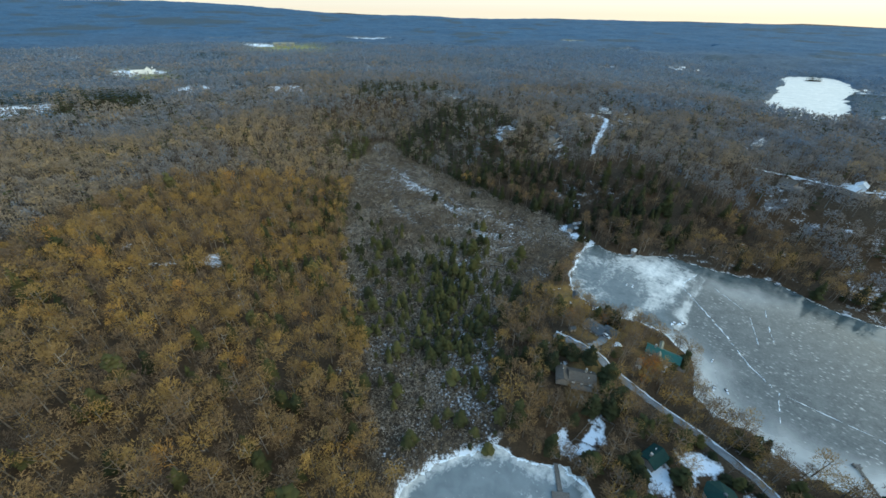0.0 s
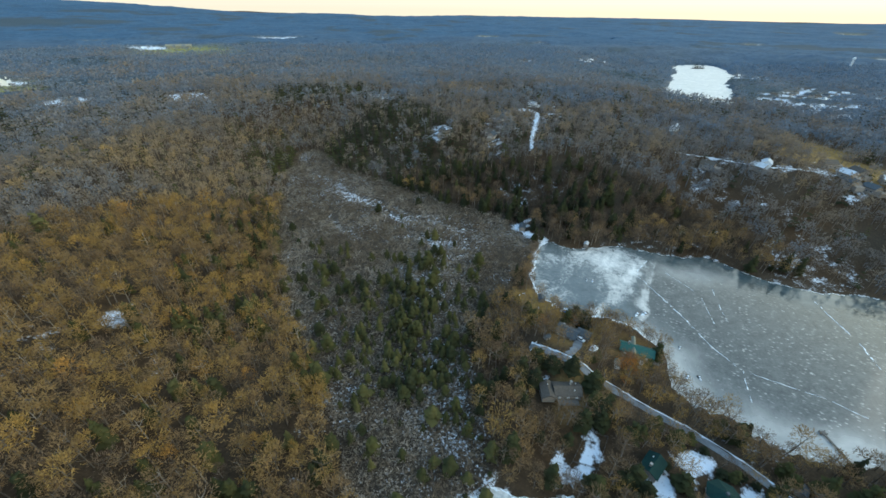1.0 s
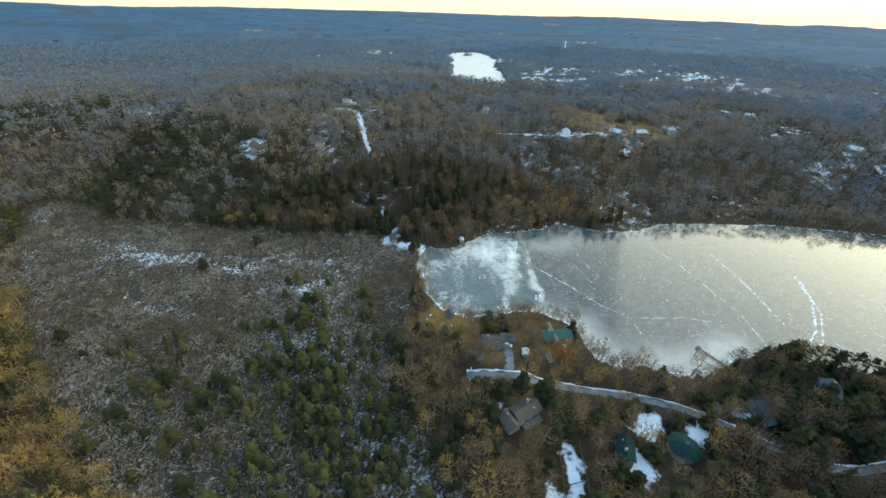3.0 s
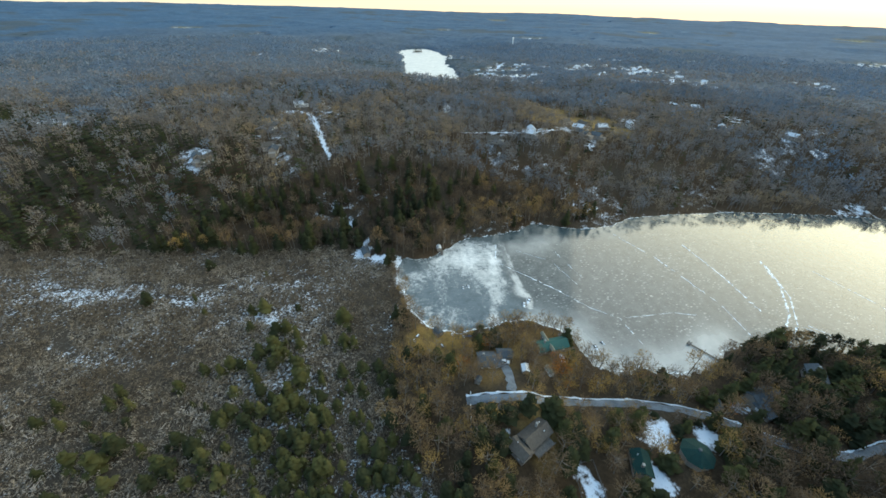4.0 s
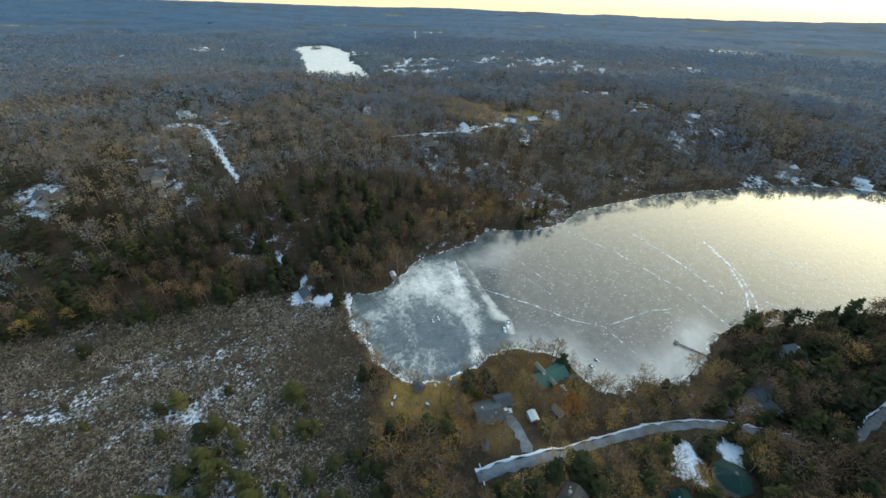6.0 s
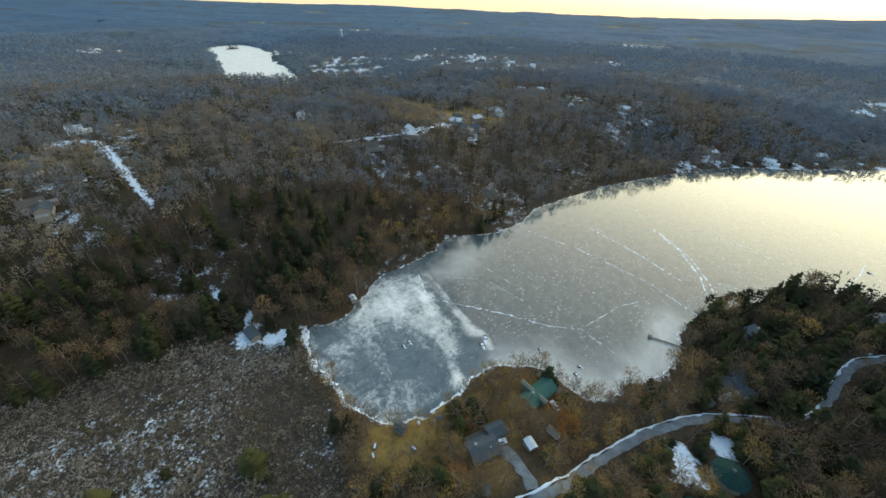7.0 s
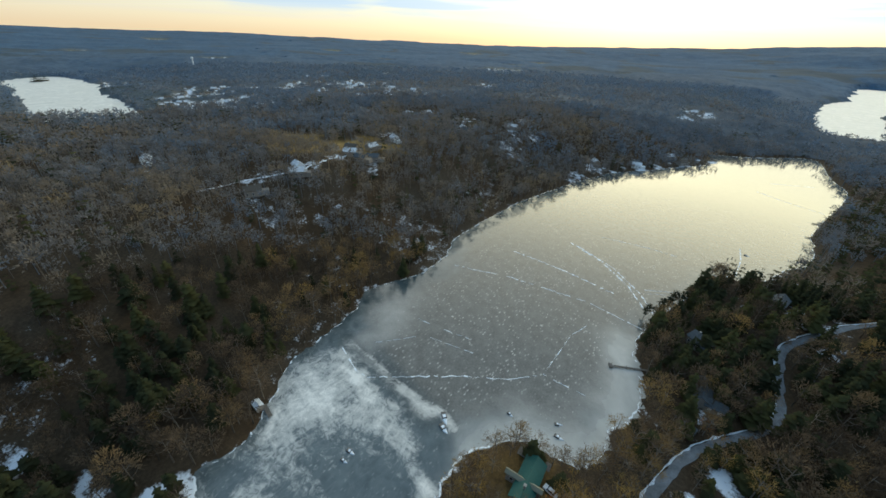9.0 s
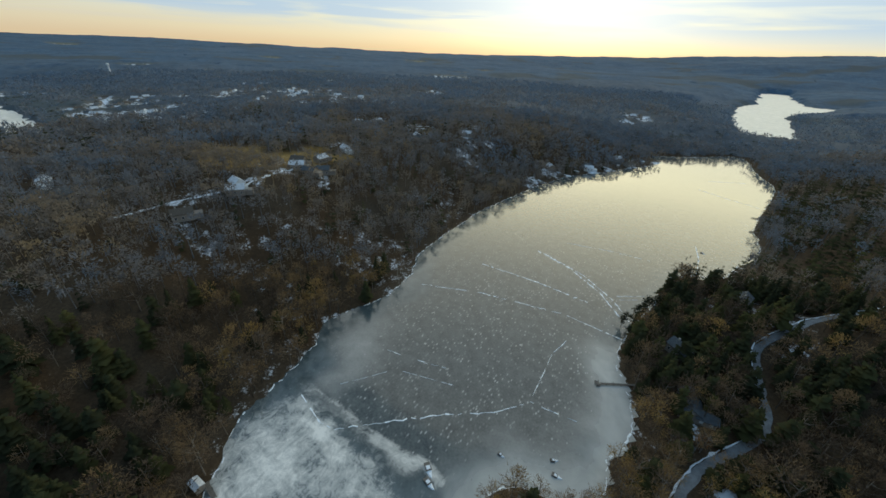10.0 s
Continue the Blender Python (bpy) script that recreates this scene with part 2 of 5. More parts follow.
CRUST = simple("ridge_ice", (0.74, 0.79, 0.83), (0.90, 0.91, 0.92), 2.0, 0.6)
ASPHALT = simple("road_snow_slush", (0.10, 0.105, 0.11), (0.27, 0.285, 0.30), 0.35, 0.8)
GREEN_ROOF = simple("green_roofing", (0.006, 0.024, 0.021), (0.012, 0.042, 0.035), 0.9, 0.8)
GREY_ROOF = simple("grey_shingles", (0.055, 0.064, 0.072), (0.12, 0.13, 0.138), 1.3, 0.85)
BROWN_ROOF = simple("brown_shingles", (0.070, 0.058, 0.046), (0.13, 0.112, 0.090), 1.3, 0.85)
SNOW_ROOF = simple("patchy_snow_on_shingles", (0.36, 0.37, 0.385), (0.82, 0.84, 0.86), 0.55, 0.8)
SIDING = simple("weathered_siding", (0.22, 0.19, 0.16), (0.36, 0.32, 0.27), 1.5, 0.8)
WHITE = simple("white_paint", (0.66, 0.67, 0.67), (0.82, 0.82, 0.80), 1.0, 0.6)
WOOD = simple("grey_boards", (0.085, 0.075, 0.065), (0.20, 0.18, 0.155), 2.0, 0.9)
DARK = simple("dark_glass", (0.02, 0.025, 0.03), (0.04, 0.05, 0.06), 1.0, 0.15)
STONE = simple("shore_stone", (0.20, 0.19, 0.17), (0.40, 0.38, 0.34), 1.0, 0.9)
BLUE = simple("blue_tarpaulin", (0.02, 0.13, 0.42), (0.05, 0.22, 0.58), 1.0, 0.5)
RED = simple("red_plastic", (0.35, 0.05, 0.04), (0.50, 0.08, 0.05), 1.0, 0.5)
RUBBER = simple("black_rubber", (0.015, 0.015, 0.016), (0.04, 0.04, 0.04), 2.0, 0.8)
TAN_ROOF = simple("tan_metal_roofing", (0.18, 0.175, 0.12), (0.27, 0.255, 0.18), 0.8, 0.6)
TEAL_ROOF = simple("teal_metal_roofing", (0.012, 0.070, 0.056), (0.022, 0.105, 0.084), 0.8, 0.6)

# ---- plan: waters, marsh, clearings ----
LAKE = [(117, 218), (125, 207), (138, 204), (157, 203), (170, 197), (182, 188), (200, 179), (213, 175), (226, 152), (246, 133), (267, 126), (300, 102),
        (346, 55), (385, 5), (425, -58), (450, -138), (478, -220), (512, -235), (508, -300), (504, -376), (425, -317), (388, -295), (359, -264), (291, -163),
        (263, -136), (240, -108), (232, -81), (221, -52), (228, -32), (214, -12), (188, 27), (168, 48), (155, 53), (143, 59), (132, 70), (128, 80),
        (118, 86), (116, 94), (119, 102), (125, 112), (122, 129), (117, 137), (106, 143), (98, 148), (91, 154), (85, 164), (87, 180), (95, 194), (103, 208)]
COVE = [(-12, 57), (-8, 62), (-1, 67), (7, 70), (16, 72), (23, 75), (30, 71), (36, 68), (46, 67), (50, 63), (55, 58), (62, 40), (70, 10), (60, -40), (10, -60), (-30, -20), (-22, 30)]
MARSH = [(-15, 61), (-25, 91), (-35, 128), (-50, 173), (-67, 242), (-77, 316), (-76, 376), (-73, 445), (-53, 446), (-32, 395), (8, 346), (44, 306),
         (73, 272), (101, 252), (106, 226), (97, 203), (86, 185), (68, 173), (51, 163), (38, 144), (32, 120), (28, 96), (23, 76)]
POND = [(572, 650), (578, 582), (612, 562), (645, 556), (789, 701), (817, 731), (880, 800), (960, 860), (1060, 974), (1110, 1080), (990, 1095), (900, 1000), (762, 848), (690, 777)]
FAR_LAKE = [(600, -560), (645, -655), (850, -893), (930, -1002), (998, -1249), (1113, -1411), (1176, -1385), (1368, -1579), (1642, -1893), (1700, -1780), (1480, -1500), (1214, -1183),
            (1119, -1023), (926, -797), (700, -580), (635, -540)]


def smooth_loop(pts, steps=4, wobble=0.0):
    """A closed curve through the points, with a slightly uneven line."""
    p = np.array(pts, float)
    a, b, c, d = np.roll(p, 1, 0), p, np.roll(p, -1, 0), np.roll(p, -2, 0)
    out = []
    for k in range(steps):
        u = k / steps
        out.append(0.5 * (2 * b + (c - a) * u + (2 * a - 5 * b + 4 * c - d) * u * u + (3 * b - a - 3 * c + d) * u ** 3))
    q = np.stack(out, 1).reshape(-1, 2)
    if wobble:
        q = q + np.random.RandomState(len(pts)).normal(0, wobble, q.shape)
    return q


def loop_distance(loop, x, y):
    """Signed distance to a closed loop; inside is negative."""
    x, y = np.asarray(x, float), np.asarray(y, float)
    best, inside = np.full(x.shape, 1e9), np.zeros(x.shape, bool)
    for (x0, y0), (x1, y1) in zip(loop, np.roll(loop, -1, 0)):
        dx, dy = x1 - x0, y1 - y0
        k = np.clip(((x - x0) * dx + (y - y0) * dy) / (dx * dx + dy * dy + 1e-9), 0, 1)
        best = np.minimum(best, (x - x0 - k * dx) ** 2 + (y - y0 - k * dy) ** 2)
        if y0 != y1:
            inside ^= ((y0 > y) != (y1 > y)) & (x < dx * (y - y0) / dy + x0)
    return np.where(inside, -1, 1) * np.sqrt(best)


def line_distance(pts, x, y):
    best = np.full(np.shape(x), 1e9)
    for (x0, y0), (x1, y1) in zip(pts, pts[1:]):
        dx, dy = x1 - x0, y1 - y0
        k = np.clip(((x - x0) * dx + (y - y0) * dy) / (dx * dx + dy * dy + 1e-9), 0, 1)
        best = np.minimum(best, (x - x0 - k * dx) ** 2 + (y - y0 - k * dy) ** 2)
    return np.sqrt(best)


LAKE_LOOP, COVE_LOOP, MARSH_LOOP = smooth_loop(LAKE, 4, 0.7), smooth_loop(COVE, 4, 0.4), smooth_loop(MARSH, 3, 1.5)
POND_LOOP, FAR_LOOP = smooth_loop(POND, 3, 3), smooth_loop(FAR_LAKE, 3, 5)
ROAD = [(61, 127), (66, 121.5), (72, 112), (78.5, 104.5), (89, 95.5), (99.5, 84), (106, 76), (111.5, 67.5), (116, 59.5), (120, 50), (122.5, 38), (124.5, 25), (127, 18), (133.5, 9.5), (145, 0.5), (158, -11.5), (161.5, -19.5), (163, -33), (164, -60), (162, -120)]
DRIVE = [(87, 127), (82, 121), (77, 117), (73, 115)]
FIELD_LANE = [(266, 284), (274, 277), (285, 267), (298, 249), (303, 239), (313, 229), (328, 220), (345, 208), (360, 204)]
HILL_ROAD = [(149.5, 329), (158, 347), (166.5, 363), (183, 393), (197, 419), (206, 438), (203, 448)]
SPOTS = [  # x, y, radius, snow, grass: clearings
    (80, 408, 13, 0.66, 0), (76, 393, 8, 0.66, 0), (122, 353, 8, 0.62, 0), (123, 339, 7, 0.62, 0), (154, 429, 11, 0.64, 0), (165, 441, 9, 0.62, 0), (195, 452, 13, 0.66, 0),
    (398, 264, 26, 0.3, 0.85), (376, 244, 24, 0.35, 0.85), (386, 208, 27, 0.4, 0.85), (384, 180, 14, 0.4, 0.82), (360, 218, 16, 0.5, 0.7), (338, 216, 8, 0.66, 0.2), (318, 228, 7, 0.64, 0), (300, 248, 6, 0.62, 0), (342, 192, 10, 0.62, 0.2), (331, 186, 7, 0.62, 0), (263, 252, 7, 0.60, 0), (254, 238, 6, 0.58, 0),
    (-545, 760, 45, 0.59, 0.6), (-500, 720, 35, 0.3, 0.9), (-480, 1400, 150, 0.35, 1), (-620, 1480, 60, 0.66, 0.3), (-300, 1950, 110, 0.74, 0.2), (-230, 620, 32, 0.79, 0), (-360, 600, 30, 0.62, 0),
    (-480, 450, 40, 0.71, 0.3), (30, 590, 22, 0.71, 0), (513, 23, 13, 0.56, 0), (534, 95, 18, 0.59, 0), (290, 258, 12, 0.59, 0), (-120, 170, 6, 0.66, 0.2), (-98, 138, 6, 0.5, 0.2),
    (398, -6, 7, 0.68, 0), (414, -14, 9, 0.70, 0), (436, -43, 12, 0.70, 0), (427, -66, 8, 0.72, 0), (438, -102, 10, 0.70, 0), (450, -130, 9, 0.70, 0), (458, -165, 10, 0.68, 0), (478, -216, 10, 0.7, 0.2),
    (296, 333, 8, 0.62, 0), (297, 320, 6, 0.62, 0),
    (472, 17, 9, 0.66, 0), (478, 42, 8, 0.64, 0), (460, 40, 6, 0.64, 0), (479, 108, 7, 0.62, 0), (482, 146, 6, 0.62, 0), (477, 170, 6, 0.62, 0), (490, 232, 8, 0.62, 0), (131, 406, 8, 0.60, 0), (139, 388, 7, 0.62, 0), (156, 384, 7, 0.6, 0), (635, -273, 12, 0.7, 0), (132, 42.5, 4, 0.8, 0), (154, -24, 5, 0.74, 0), (665, -314, 24, 0.66, 0), (1550, -180, 90, 0.5, 0.3), (1600, 900, 60, 0.59, 0.5),
    (107, 242, 5.5, 0.82, 0), (103, 238, 5, 0.85, 0), (108, 230, 4.5, 0.86, 0), (112, 223.5, 4.5, 0.88, 0), (116, 219.5, 3, 0.85, 0), (114, 247, 4, 0.9, 0), (119, 268, 5, 0.8, 0),
    (66.5, 80.5, 6, 0.8, 0), (61, 75.5, 5.5, 0.8, 0), (53, 79, 3.5, 0.78, 0), (49.5, 73.5, 4, 0.75, 0), (55, 70.5, 4, 0.75, 0), (58, 108, 4.5, 0.78, 0), (97.5, 67, 5.5, 0.8, 0), (91.5, 68.5, 3.5, 0.7, 0), (101.5, 62.5, 4, 0.8, 0), (92, 61, 4, 0.72, 0), (80, 60.5, 5, 0.8, 0), (79.5, 56, 4.5, 0.74, 0), (107, 51.5, 4.5, 0.85, 0), (111, 50.5, 3, 0.8, 0),
    (84, 132, 12, 0, 0.45), (84, 153, 9, 0, 1), (77, 163, 8, 0, 1), (76, 156, 7, 0, 0.9), (93, 147, 6, 0, 1), (110, 113, 12, 0, 0.35), (67, 98, 11, 0.1, 0.5), (100, 128, 8, 0, 0.35), (76, 146, 8, 0, 0.5), (98, 138, 6, 0, 1),
]

GROVES = [  # x, y, radius: stands of evergreens
    (270, -205, 34), (310, -262, 34), (226, -150, 34), (212, -95, 28), (205, -50, 26), (345, -305, 30),
    (638, 888, 50), (660, 819, 45), (624, 718, 26), (585, 610, 16), (614, 598, 14), (623, 560, 16), (912, 850, 45), (880, 780, 40), (820, 700, 45), (700, 540, 55), (800, 600, 60), (27, 470, 45), (64, 420, 30),
    (237, 545, 22), (-420, 515, 40), (-386, 495, 30), (-508, 510, 50), (-429, 434, 35), (-424, 704, 35), (-66, 593, 45), (-20, 596, 40), (-6, 420, 50), (-72, 401, 35), (498, 86, 12),
    (-1564, 2540, 180), (-1274, 2679, 160), (-874, 2354, 120), (-537, 1951, 90), (-327, 1596, 60), (-1527, 1656, 120), (-1662, 2049, 150), (-560, 1058, 60)]
FIELDS = [(1900, 300, 42, 0.42, 0.4), (2300, -500, 55, 0.4, 0.4), (1750, 1500, 40, 0.45, 0.3), (1300, 250, 26, 0.5, 0.2), (1450, 620, 28, 0.48, 0.3), (2600, 700, 60, 0.42, 0.5), (1250, -420, 22, 0.5, 0.2),
          (700, 2100, 55, 0.45, 0.5), (-900, 1800, 55, 0.45, 0.4), (300, 1500, 32, 0.5, 0.3), (3000, -200, 70, 0.4, 0.4), (2900, 1900, 70, 0.42, 0.4), (1150, 120, 22, 0.55, 0.2), (1713, -276, 40, 0.5, 0.3), (1595, -625, 30, 0.5, 0.2), (1970, -284, 45, 0.45, 0.5)]  # distant openings

HAMLETS = [  # x, y, spread, houses
    (735, 530, 115, 32), (620, 435, 75, 20), (850, 620, 60, 12), (570, 385, 25, 4), (790, 245, 75, 22), (905, 300, 60, 16), (740, 130, 30, 5), (560, 235, 22, 3), (560, 160, 25, 4), (960, -40, 70, 6),
    (1060, 390, 60, 6), (860, 400, 50, 6), (480, 40, 16, 2), (470, 95, 12, 2), (665, -312, 14, 2), (1000, 780, 90, 7), (160, 435, 14, 3), (80, 396, 10, 2), (210, 468, 8, 1),
    (128, 372, 12, 2), (310, 240, 8, 1), (352, 195, 12, 3), (300, 322, 10, 1), (452, -40, 8, 2), (452, -98, 8, 2), (470, -158, 8, 2), (-360, 605, 14, 2), (-840, 970, 25, 3),
    (-470, 440, 20, 2), (30, 592, 8, 1), (440, 980, 30, 3), (670, 1060, 40, 4), (770, 1600, 80, 5), (1550, -160, 70, 5), (1540, 900, 60, 4)]
house_rng = np.random.RandomState(12)
TOWN = [(hx + house_rng.normal(0, hs * 0.6), hy + house_rng.normal(0, hs * 0.6), house_rng.randint(0, 4)) for hx, hy, hs, hn in HAMLETS for _ in range(hn)] + [(166, 20, 1), (189, -36, 1), (341.5, 196, 1), (404, 173, 0), (370, 191, 2), (300, 234, 2), (317, 344, 0), (273, 254, 3), (430, 200, 1), (352, 222, 3)]


def value_noise(x, y, size, seed):
    """Smooth random heights, -1 to 1."""
    r = np.random.RandomState(seed).uniform(-1, 1, (64, 64))
    u, v = np.asarray(x) / size + 500.3, np.asarray(y) / size + 500.7
    i, j = np.floor(u).astype(int), np.floor(v).astype(int)
    fu, fv = u - i, v - j
    fu, fv = fu * fu * (3 - 2 * fu), fv * fv * (3 - 2 * fv)
    g = lambda a, b: r[a % 64, b % 64]
    return (g(i, j) * (1 - fu) + g(i + 1, j) * fu) * (1 - fv) + (g(i, j + 1) * (1 - fu) + g(i + 1, j + 1) * fu) * fv


def step(a, b, v):
    k = np.clip((v - a) / (b - a), 0, 1)
    return k * k * (3 - 2 * k)


def water_distance(x, y):
    d = np.minimum(loop_distance(LAKE_LOOP, x, y), loop_distance(COVE_LOOP, x, y))
    return np.minimum(d, np.minimum(loop_distance(POND_LOOP, x, y), loop_distance(FAR_LOOP, x, y)))


def land_height(x, y, water, marsh):
    """Ground that climbs from every shore; more gently round the far waters."""
    d = np.minimum(water, marsh)
    d = d * (1 - 0.6 * step(480, 660, np.hypot(x - 20, y - 100)) * (1 - 0.35 * step(50, -250, y)))
    far = np.hypot(x - 20, y - 100)
    h = 0.5 + 33 * step(0, 118, d) + 4.0 * step(10, 120, d) * value_noise(x, y, 70, 3) + 9 * step(60, 300, d) * value_noise(x, y, 330, 4)
    h = h * (1 - 0.35 * step(500, 1500, far)) + 48 * step(1800, 4800, far) * (1 + 0.3 * value_noise(x, y, 900, 5))
    south_east = step(-5, -55, np.degrees(np.arctan2(y - 100, x - 20))) * (np.arctan2(y - 100, x - 20) > -2.2)
    h = h + 95 * south_east * step(2600, 4700, far) * (1 + 0.2 * value_noise(x, y, 600, 8))
    h = h * (1 - 0.75 * step(112, 84, y) * step(-70, 10, y) * step(175, 150, x) * step(30, 50, x))  # the low neck between cove and lake
    north_west = step(-5, -35, np.degrees(np.arctan2(x - 20, y - 100)))
    h = h + 85 * north_west * step(2400, 4800, far)
    h = h + 75 * step(-38, -62, np.degrees(np.arctan2(y - 100, x - 20))) * (np.arctan2(y - 100, x - 20) > -2.2) * step(2600, 4700, far)
    h = h + 0.35 * value_noise(x, y, 9, 6) * step(2, 14, d)
    h = np.where(marsh < 0, 0.45 + 0.18 * value_noise(x, y, 7, 7), h)
    return np.where(water < 2.5, np.minimum(h, np.clip(water * 0.33, -1.2, 0.9)), h)


def axis(lo, hi, cell, reach=5200, grow=1.075):
    core = list(np.arange(lo, hi + 0.1, cell))
    s, a, b = cell, [lo], [core[-1]]
    while b[-1] < reach:
        s *= grow
        b.append(b[-1] + s)
        a.append(a[-1] - s)
    return np.array(a[:0:-1] + core + b[1:])


GX, GY = axis(-220, 560, 4), axis(-340, 520, 4)
MX, MY = np.meshgrid(GX, GY)
WATER_D = water_distance(MX, MY)
MARSH_D = loop_distance(MARSH_LOOP, MX, MY)
CELL = np.maximum(*np.meshgrid(np.gradient(GX), np.gradient(GY)))
GZ = land_height(MX, MY, WATER_D - np.where(CELL > 12, CELL * 0.9, 0), MARSH_D)


def sample(table, x, y):
    """A table over the ground's grid, read between its points."""
    x, y = np.asarray(x, float), np.asarray(y, float)
    i = np.clip(np.searchsorted(GX, x) - 1, 0, len(GX) - 2)
    j = np.clip(np.searchsorted(GY, y) - 1, 0, len(GY) - 2)
    u, v = (x - GX[i]) / (GX[i + 1] - GX[i]), (y - GY[j]) / (GY[j + 1] - GY[j])
    return (table[j, i] * (1 - u) + table[j, i + 1] * u) * (1 - v) + (table[j + 1, i] * (1 - u) + table[j + 1, i + 1] * u) * v


def zg(x, y):
    return float(sample(GZ, x, y))


def array_mesh(name, verts, faces, mat=None, smooth=False, tone=None, zone=None):
    me = bpy.data.meshes.new(name)
    n, m, k = len(verts), len(faces), faces.shape[1]
    me.vertices.add(n)
    me.vertices.foreach_set("co", np.ascontiguousarray(verts, np.float32).ravel())
    me.loops.add(m * k)
    me.loops.foreach_set("vertex_index", np.ascontiguousarray(faces, np.int32).ravel())
    me.polygons.add(m)
    me.polygons.foreach_set("loop_start", np.arange(0, m * k, k, dtype=np.int32))
    me.polygons.foreach_set("loop_total", np.full(m, k, np.int32))
    if smooth:
        me.polygons.foreach_set("use_smooth", np.ones(m, bool))
    if tone is not None:
        me.attributes.new("tone", "FLOAT", "POINT").data.foreach_set("value", np.ascontiguousarray(tone, np.float32))
    if zone is not None:
        c = np.ones((n, 4), np.float32)
        c[:, :zone.shape[1]] = zone
        me.attributes.new("zone", "FLOAT_COLOR", "POINT").data.foreach_set("color", c.ravel())
    me.update()
    if mat:
        me.materials.append(mat)
    return me


def grid_faces(nx, ny):
    i, j = np.meshgrid(np.arange(nx - 1), np.arange(ny - 1))
    a = (j * nx + i).ravel()
    return np.stack([a, a + 1, a + nx + 1, a + nx], 1)


# ---- ground ----
snow_zone = np.where(MARSH_D < 0, 0.462 + 0.13 * value_noise(MX, MY, 28, 9) + 0.05 * np.exp(-(((MX - 12) / 36) ** 2 + ((MY - 130) / 45) ** 2)), 0.30 + 0.20 * value_noise(MX, MY, 45, 10))
CREEKS = [[(-33, 288), (-25, 269), (-16.5, 253), (-8, 246), (3, 240.6), (18, 235), (36, 228), (56, 214)], [(-27, 321), (-7, 301), (10, 285), (29, 268), (43, 253), (61, 240)]]
STREAM = [(-70, 445), (-52, 376), (-30, 350), (-22, 324), (-3, 299), (12, 276), (20, 256), (32, 238), (48, 226), (66, 215)]


def creek_distance(x, y):
    """Distance to the nearest of the small creeks, which wander."""
    wx, wy = x + 9 * value_noise(x, y, 26, 81) + 3 * value_noise(x, y, 9, 83), y + 9 * value_noise(x, y, 26, 82) + 3 * value_noise(x, y, 9, 84)
    return np.minimum(np.minimum(line_distance(CREEKS[0], wx, wy), line_distance(CREEKS[1], wx, wy)), line_distance([(x1 - 12, y1 + 22) for x1, y1 in CREEKS[1]], wx, wy))


snow_zone += 0.05 * np.exp(-(line_distance(STREAM, MX, MY) / 5) ** 2) + np.where(MARSH_D < 0, 0.16 * np.exp(-(creek_distance(MX, MY) / 2.0) ** 2), 0)
FARNESS = np.hypot(MX - 20, MY - 100)
snow_zone = snow_zone * (1 - 0.5 * step(400, 900, FARNESS))
# open woods on the hills, where snow shows between the trunks
snow_zone += 0.13 * step(0.1, 0.6, value_noise(MX, MY, 40, 71)) * step(150, 230, FARNESS) * (MARSH_D > 5) * step(0, 60, MX)
grass_zone = np.zeros_like(MX)


def open_slope(x, y):
    """The thin wood on the slope above the lake, with snow under it."""
    return np.exp(-(((x - 280) / 55) ** 2 + ((y - 205) / 60) ** 2)) * step(-0.1, 0.5, value_noise(x, y, 17, 72))


snow_zone += 0.22 * open_slope(MX, MY)
for sx, sy, sr, ss, sg in SPOTS:
    k = 1 - step(0.7 * sr, 1.25 * sr, np.hypot(MX - sx, MY - sy) * (1 + 0.3 * value_noise(MX, MY, sr * 0.6, 11) + 0.3 * value_noise(MX, MY, max(6, sr * 0.3), 13)))
    snow_zone, grass_zone = snow_zone * (1 - k) + ss * k, grass_zone * (1 - k) + sg * k
k = 0.8 * (1 - step(1.0, 3.4, line_distance(HILL_ROAD, MX, MY)))
snow_zone = np.maximum(snow_zone * (1 - k) + 1.0 * k, np.exp(-(WATER_D / 2.5) ** 2) * np.where(MARSH_D < 8, 1.0, 0.62))
zones = np.stack([np.clip(snow_zone, 0, 1).ravel(), (1 - step(-6, 6, MARSH_D)).ravel(), np.clip(grass_zone, 0, 1).ravel()], 1)
ground = new("ground", array_mesh("ground", np.stack([MX.ravel(), MY.ravel(), GZ.ravel()], 1), grid_faces(len(GX), len(GY)), GROUND, True, None, zones))
tagged(ground, "wooded ground with brown leaf litter and patches of old snow", "ground", kind="structure")


